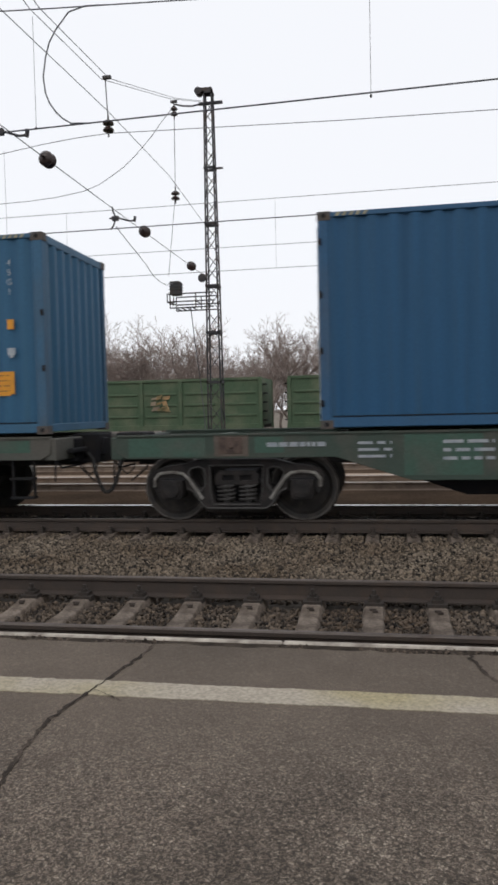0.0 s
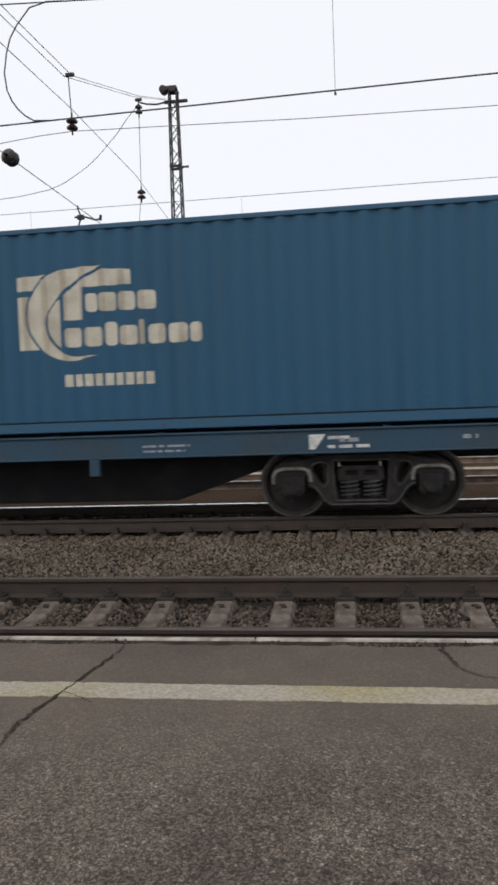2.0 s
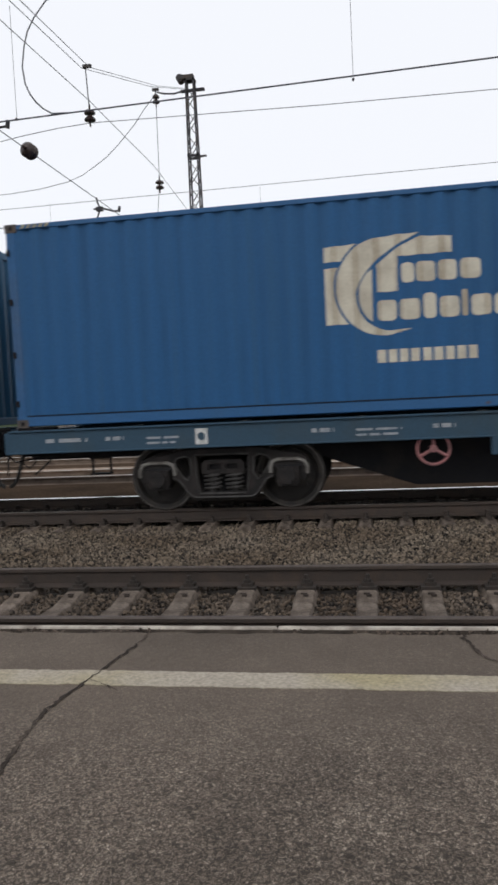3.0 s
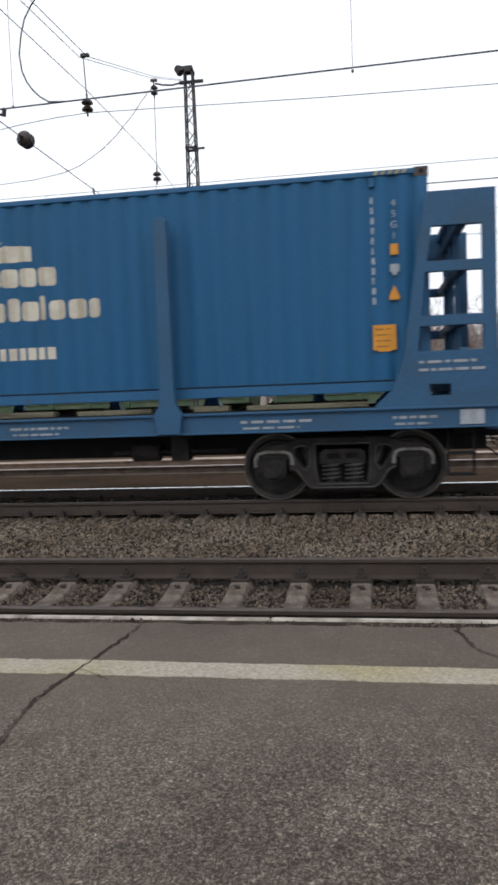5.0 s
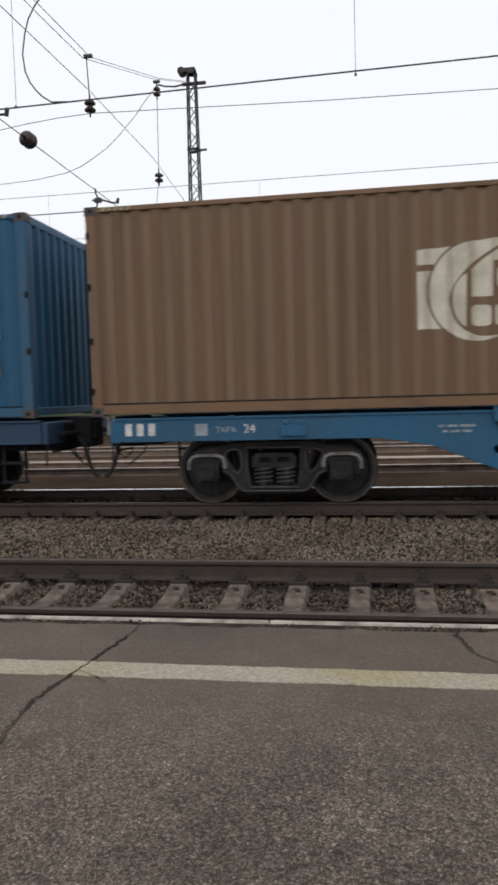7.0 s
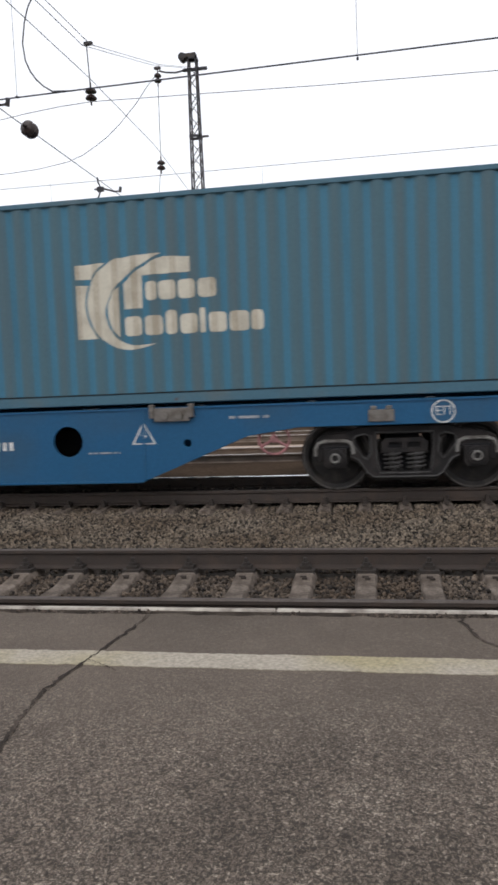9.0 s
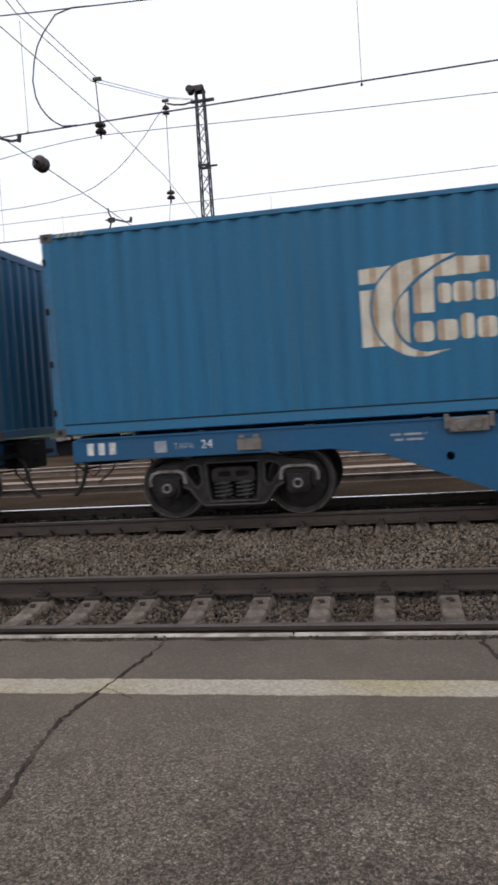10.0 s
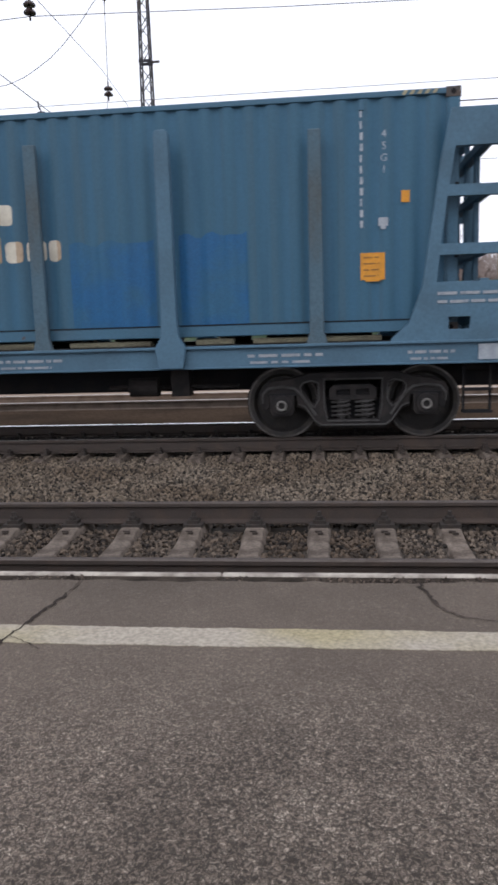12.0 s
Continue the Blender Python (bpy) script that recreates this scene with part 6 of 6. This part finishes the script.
def coat(name, base, dirt, inner, trim=None, amount=0.5, rust=0.02):
    """Container paint: weathered sheet, its sheltered folds, and rails."""
    a = material(name, base, dirt, amount, 0.7, 30, 0.55, bump=0.06, bump_scale=5, stretch=(2.6, 1, 0.35), rust=rust, grain=0.07, spec=0.25)
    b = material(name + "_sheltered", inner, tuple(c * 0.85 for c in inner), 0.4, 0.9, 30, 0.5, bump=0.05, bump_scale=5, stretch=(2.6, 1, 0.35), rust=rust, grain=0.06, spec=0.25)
    c = material(name + "_frame", trim or base, dirt, 0.4, 1.5, 40, 0.55, bump=0.1, grain=0.1, rust=rust + 0.05)
    mid = tuple(p * 0.8 + q * 0.2 for p, q in zip(base, inner))
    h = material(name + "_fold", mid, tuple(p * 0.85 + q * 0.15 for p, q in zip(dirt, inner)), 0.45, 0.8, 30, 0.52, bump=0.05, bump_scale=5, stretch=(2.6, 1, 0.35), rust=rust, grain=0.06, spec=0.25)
    d = material(name + "_post", trim or base, tuple(p * 0.5 + 0.04 for p in (trim or base)), 0.75, 2.2, 40, 0.65, bump=0.15, grain=0.12, rust=rust + 0.07, stretch=(1, 1, 0.25))
    return a, b, h, c, d


NAVY = coat("navy_paint", (0.018, 0.078, 0.164), (0.022, 0.072, 0.136), (0.017, 0.075, 0.157))
STEEL = coat("steel_blue_paint", (0.030, 0.102, 0.184), (0.033, 0.096, 0.161), (0.028, 0.096, 0.177))
COBALT = coat("cobalt_blue_paint", (0.019, 0.088, 0.186), (0.023, 0.083, 0.157), (0.018, 0.084, 0.177))
DEEP_BLUE = coat("deep_blue_paint", (0.018, 0.093, 0.230), (0.022, 0.089, 0.202), (0.018, 0.090, 0.220))
SLATE = coat("slate_blue_paint", (0.026, 0.093, 0.166), (0.031, 0.09, 0.146), (0.024, 0.09, 0.162))
ROYAL = coat("royal_blue_paint", (0.014, 0.097, 0.216), (0.018, 0.09, 0.186), (0.013, 0.094, 0.207))
BEIGE = coat("beige_paint", (0.335, 0.214, 0.11), (0.268, 0.156, 0.074), (0.385, 0.325, 0.24), (0.36, 0.29, 0.195), 0.6, 0.09)
BROWN = coat("brown_paint", (0.150, 0.092, 0.052), (0.118, 0.071, 0.041), (0.186, 0.124, 0.078), (0.176, 0.099, 0.050))
GRIMY = coat("grimy_blue_paint", (0.076, 0.100, 0.106), (0.066, 0.082, 0.086), (0.048, 0.13, 0.215), (0.059, 0.123, 0.151), 0.6)
TEAL = coat("teal_grey_paint", (0.070, 0.135, 0.165), (0.082, 0.126, 0.145), (0.054, 0.17, 0.25), (0.052, 0.128, 0.175), 0.6)
AZURE = coat("azure_paint", (0.020, 0.131, 0.248), (0.028, 0.118, 0.204), (0.019, 0.123, 0.231), amount=0.6)
OCEAN = coat("ocean_blue_paint", (0.018, 0.087, 0.168), (0.024, 0.082, 0.142), (0.016, 0.081, 0.157))
DUSTY = coat("dusty_grey_paint", (0.094, 0.101, 0.095), (0.084, 0.085, 0.076), (0.074, 0.168, 0.237), (0.072, 0.147, 0.188), 0.6)
FADED_BLUE = coat("faded_blue_paint", (0.045, 0.117, 0.178), (0.052, 0.11, 0.156), (0.044, 0.119, 0.188), amount=0.6)
FRESH = material("fresh_blue_paint", (0.009, 0.092, 0.222), (0.022, 0.1, 0.188), 0.6, 2, 40, 0.5)

TIMBER = material("weathered_timber", (0.15, 0.14, 0.095), (0.07, 0.06, 0.042), 0.6, 5, 40, 0.9, bump=0.4, stretch=(0.3, 2, 2), grain=0.25)
GREEN_SILL = material("green_sill_paint", (0.037, 0.056, 0.044), (0.062, 0.066, 0.054), 0.55, 2.2, 40, 0.75, grain=0.15)
CAMO_SILL = material("grey_brown_sill_paint", (0.08, 0.075, 0.064), (0.065, 0.074, 0.064), 0.5, 1.0, 40, 0.75, grain=0.15)
CAMO_GREEN = material("green_patch_paint", (0.038, 0.082, 0.06), (0.058, 0.078, 0.062), 0.6, 2.6, 40, 0.7, grain=0.15)
CAMO_BLUE = material("blue_patch_paint", (0.035, 0.075, 0.15), (0.06, 0.085, 0.12), 0.5, 1.5, 40, 0.7, grain=0.15)
CAMO_BROWN = material("brown_patch_paint", (0.125, 0.1, 0.08), (0.085, 0.068, 0.055), 0.5, 1.5, 40, 0.75, grain=0.15)
RUST_PAD = material("rusty_pad_steel", (0.09, 0.062, 0.05), (0.05, 0.036, 0.03), 0.6, 9, 60, 0.85, grain=0.2)
LATCH_DIRT = material("dirty_latch_steel", (0.16, 0.145, 0.13), (0.1, 0.085, 0.07), 0.5, 8, 60, 0.8)
CHALK = material("chalk_white_paint", (0.55, 0.54, 0.5), (0.42, 0.4, 0.36), 0.5, 4, 50, 0.7, grain=0.12)
DARK_PATCH = material("overpaint_dark", (0.035, 0.05, 0.06), (0.05, 0.055, 0.06), 0.5, 3, 40, 0.7, grain=0.12)
DARK_SILL = material("dark_blue_sill_paint", (0.023, 0.060, 0.098), (0.033, 0.056, 0.074), 0.5, 1.2, 40, 0.65, grain=0.12)
NIGHT_SILL = material("night_blue_sill_paint", (0.020, 0.044, 0.086), (0.030, 0.048, 0.070), 0.5, 1.2, 40, 0.65, grain=0.12)
BLUE_BEAM = material("blue_beam_paint", (0.012, 0.085, 0.184), (0.023, 0.080, 0.150), 0.5, 0.8, 30, 0.5, grain=0.08, spec=0.3)
BLUE_BEAM_OLD = material("worn_blue_beam_paint", (0.022, 0.1, 0.185), (0.032, 0.085, 0.14), 0.6, 0.8, 30, 0.6, grain=0.1, spec=0.3)
STAKE_WORN = material("worn_stake_steel", (0.066, 0.118, 0.155), (0.072, 0.08, 0.078), 0.6, 2.5, 40, 0.75, grain=0.15, stretch=(1, 1, 0.3))
STAKE_BLUE = material("stake_wagon_blue", (0.022, 0.084, 0.172), (0.028, 0.076, 0.135), 0.5, 1.0, 30, 0.6, grain=0.1)
STAKE_GREY = material("stake_wagon_grey_blue", (0.069, 0.140, 0.201), (0.059, 0.112, 0.156), 0.5, 1.0, 30, 0.65, grain=0.1)

Z = 1.285
w = belly_wagon("green flat wagon with fish-bellied sills, partly empty deck", 5.27, 8.98, 7.3, (5.9, 4.9), 0.6, GREEN_SILL,
                [(-5.0, -4.0, 0.66, 1.2, CAMO_GREEN), (-7.0, -6.6, 0.98, 1.2, CAMO_GREEN), (-8.8, -7.7, 0.94, 1.2, CAMO_GREEN), (-7.57, -7.09, 0.94, 1.235, CAMO_BROWN)], 0)
marking(w, -6.83, 1.06, 0.82, 0.1, 24, FRONT - 0.003, seed=3)
for i in range(3):
    marking(w, -4.5, 1.08 - i * 0.11, 0.7, 0.07, 9, FRONT - 0.006, seed=4 + i)
    marking(w, -5.6, 1.08 - i * 0.09, 0.5, 0.06, 6, FRONT - 0.003, seed=9 + i)
part("jacking_pad", Shape().box(-7.5, -7.17, FRONT - 0.012, FRONT + 0.002, 0.97, 1.2).tube([(-7.33, FRONT - 0.03, 1.09), (-7.33, FRONT, 1.09)], 0.045, 10).mesh("jacking_pad", RUST_PAD, 0.006), w, "rusty steel jacking pad with a bolt")
container(-0.83, Z, NAVY, "dark blue corrugated shipping container on a green flat wagon")

w = belly_wagon("patchily painted grey, green and blue flat wagon with fish-bellied sills", -17.02, 12.3, 9.61, (8.2, 6.1), 0.53, CAMO_SILL,
                [(-7.3, -6.2, 0.7, 1.2, CAMO_GREEN), (5.2, 6.4, 0.85, 1.1, CAMO_GREEN), (6.9, 8.4, 0.93, 1.2, CAMO_GREEN), (9.0, 12.0, 1.02, 1.2, CAMO_GREEN), (-3.3, -2.6, 0.6, 1.0, CAMO_BLUE), (2.2, 3.0, 0.6, 1.15, CAMO_BLUE),
                 (3.0, 3.7, 0.6, 1.18, CAMO_GREEN), (0.9, 2.1, 0.85, 1.08, CAMO_BROWN), (1.4, 2.2, 0.64, 0.74, CAMO_BLUE), (-9.2, -7.4, 1.0, 1.16, CAMO_BROWN)], -5.1, "arch")
for i in range(3):
    x = 3.8 + i * 0.43
    part("stripe", Shape().prism([(x, 0.62), (x + 0.22, 0.62), (x + 0.42, 1.12), (x + 0.2, 1.12)], FRONT - 0.007, FRONT + 0.002).mesh("stripe", TAN), w)
y = FRONT - 0.003
marking(w, -2.75, 0.82, 1.6, 0.27, 8, y, TAN, 6, "number_marking")
part("lettering", lettering("(20)", 0.17, TAN), w, m=pose(-1.65, y, 0.67))
part("lettering", lettering("КОНТЕЙНЕРЫ", 0.17, CAMO_BROWN), w, m=pose(0.25, y - 0.002, 0.88))
marking(w, -0.55, 1.04, 1.6, 0.13, 15, y, CAMO_BROWN, 8)
for i in range(3):
    marking(w, -6.95, 1.06 - i * 0.15, 0.4, 0.09, 5, y - 0.002, seed=31 + i)
marking(w, 8.0, 1.05, 0.7, 0.05, 12, y - 0.002, seed=37)
container(-16.942, Z, STEEL, "steel-blue corrugated shipping container with a cream emblem", at=4.97)
container(-29.29, Z, COBALT, "dark blue corrugated shipping container with emblem and owner's name", owner=True, up=0.22, size=None, sign=(0.53, 1.55))

sill_wagon("dark blue flat container wagon with shallow sills and deep centre sill", -42.40, 9.28, DARK_SILL, 60, PINK_RED, True)
container(-42.352, Z, SLATE, "slate-blue corrugated shipping container with emblem and owner's name", owner=True, up=0.16)
container(-54.64, Z, DEEP_BLUE, "deep blue corrugated shipping container with emblem and owner's name", owner=True, up=0.16, code=(1.04, 2.68), kind_code=(0.77, 2.49), size=(0.78, 1.62), grey=(0.51, 1.61), plate=None)

beam_wagon("bright blue container wagon with round openings and a maker's board", -67.76, BLUE_BEAM, 100, True, False)
container(-67.70, Z, STEEL, "steel-blue corrugated shipping container with a cream emblem")
container(-80.01, Z, SLATE, "slate-blue corrugated shipping container with a cream emblem")

stake_wagon("blue stake wagon with open end frames, loaded with one container", -87.69, STAKE_BLUE, 0)
container(-93.75, Z + 0.17, ROYAL, "royal blue corrugated shipping container with emblem and owner's name", owner=True, at=5.06, up=0.16, code=(0.72, 2.56), kind_code=(0.45, 2.46), size=(0.45, 1.87), grey=(0.45, 1.62), plate=(0.6, 0.55), sign=(0.46, 1.22))

beam_wagon("worn blue container wagon with round openings in deep side beams", -107.665, BLUE_BEAM_OLD, 200)
container(-107.61, Z, BEIGE, "sun-faded beige corrugated shipping container with a flaking white emblem", "old", size=None, plate=None)
part("repainted_strip", Shape().box(-RIGHT + 0.26, -RIGHT + 1.62, SIDE - 0.004, SIDE + 0.02, 0.03, 0.158).mesh("repainted_strip", CHALK), MOVING[-1][0], "chalk-white strip of fresh paint")
part("repainted_strip", Shape().box(RIGHT - 6.62, RIGHT - 6.4, SIDE - 0.004, SIDE + 0.02, 0.05, 0.158).mesh("repainted_strip", CHALK), MOVING[-1][0], "chalk-white strip of fresh paint")
container(-119.91, Z, BROWN, "dull brown corrugated shipping container with a cream emblem", code=(0.81, 2.58), kind_code=(0.55, 2.64), size=None, grey=None, plate=None, stickers=((0.59, 0.96), (0.43, 0.96)))

sill_wagon("night-blue flat container wagon with shallow sills and a red handwheel", -133.03, 9.65, NIGHT_SILL, 30, RED, False)
container(-132.97, Z, OCEAN, "ocean-blue corrugated shipping container with a cream emblem")
container(-145.28, Z + 0.07, GRIMY, "grimy grey-blue corrugated shipping container with a cream emblem", "stained", at=4.42, up=0.06, code=(1.02, 2.56), kind_code=(0.76, 2.33), size=(0.78, 1.35), grey=(0.53, 1.53), plate=(0.86, 0.54))

beam_wagon("blue container wagon with round openings in deep side beams", -158.45, BLUE_BEAM, 300, latch=LATCH_DIRT)
container(-158.39, Z, TEAL, "faded teal-grey corrugated shipping container with blue folds", at=5.17, up=-0.08, code=(1.02, 2.56), kind_code=(0.76, 2.33), size=(0.78, 1.35), grey=(0.53, 1.53), plate=(0.86, 0.54))
container(-170.70, Z, AZURE, "azure-blue corrugated shipping container with a cream emblem", "stained", at=4.45, up=-0.09, code=(1.02, 2.56), kind_code=(0.76, 2.33), size=(0.78, 1.35), grey=(0.53, 1.53), plate=(0.86, 0.54))

beam_wagon("blue container wagon with round openings and dusty latches", -183.84, BLUE_BEAM, 400, latch=LATCH_DIRT)
container(-183.77, Z, OCEAN, "ocean-blue corrugated shipping container with a cream emblem", "stained", at=5.12, up=-0.03, code=(1.02, 2.56), kind_code=(0.76, 2.33), size=(0.78, 1.35), grey=(0.53, 1.53), plate=(0.86, 0.54))
container(-196.10, Z, DUSTY, "dusty grey-brown corrugated shipping container with pale blue folds", "stained", at=4.65, up=-0.03, code=(1.03, 2.6), kind_code=(0.77, 2.38), size=(0.77, 1.38), grey=(0.51, 1.64), plate=(0.9, 0.64))

stake_wagon("grey-blue stake wagon with open end frames, loaded with one container", -203.93, STAKE_GREY, 1)
container(-209.89, Z + 0.085, FADED_BLUE, "faded blue corrugated shipping container with patches of fresh blue paint", "stained", code=(1.18, 2.69), kind_code=(0.91, 2.4), size=(0.65, 1.66), grey=(0.92, 1.36), plate=(1.05, 0.65),
          patches=[(RIGHT - 4.95, RIGHT - 3.82, 0.17, 1.28, FRESH), (RIGHT - 3.5, RIGHT - 2.62, 0.17, 1.33, FRESH)])

# ---- the train's way along the track ----
WAY = [(0, 0), (0.5, 8.07), (1.0, 16.62), (1.5, 25.17), (1.8, 29.99), (2.0, 33.22), (2.5, 41.24), (2.7, 44.55), (4.3, 71.1), (4.5, 74.34), (4.7, 77.7), (5.0, 82.39), (5.5, 91.02), (6.0, 99.03),
       (6.5, 107.77), (6.7, 111.1), (8.3, 137.79), (8.5, 141.11), (9.0, 149.14), (9.5, 157.31), (10.0, 165.98), (10.5, 174.08), (11.0, 182.84), (11.5, 191.4), (11.7, 194.77), (11.8, 196.49),
       (11.9, 198.17), (12.0, 199.3)]


def motions():
    """The train rolls past; every wheelset turns as it rolls."""
    for ob, s, z in MOVING:
        walk(ob, [(t, pose(s + d, MAIN, z)) for t, d in WAY])
    times, ways = [t for t, _ in WAY], [d for _, d in WAY]
    for ob, dx, start in WHEELS:
        walk(ob, [(k / FPS, Matrix.Translation((dx, 0, WHEEL_R)) @ Matrix.Rotation(start + float(np.interp(k / FPS, times, ways)) / WHEEL_R, 4, "Y")) for k in range(int(12 * FPS) + 1)])


motions()
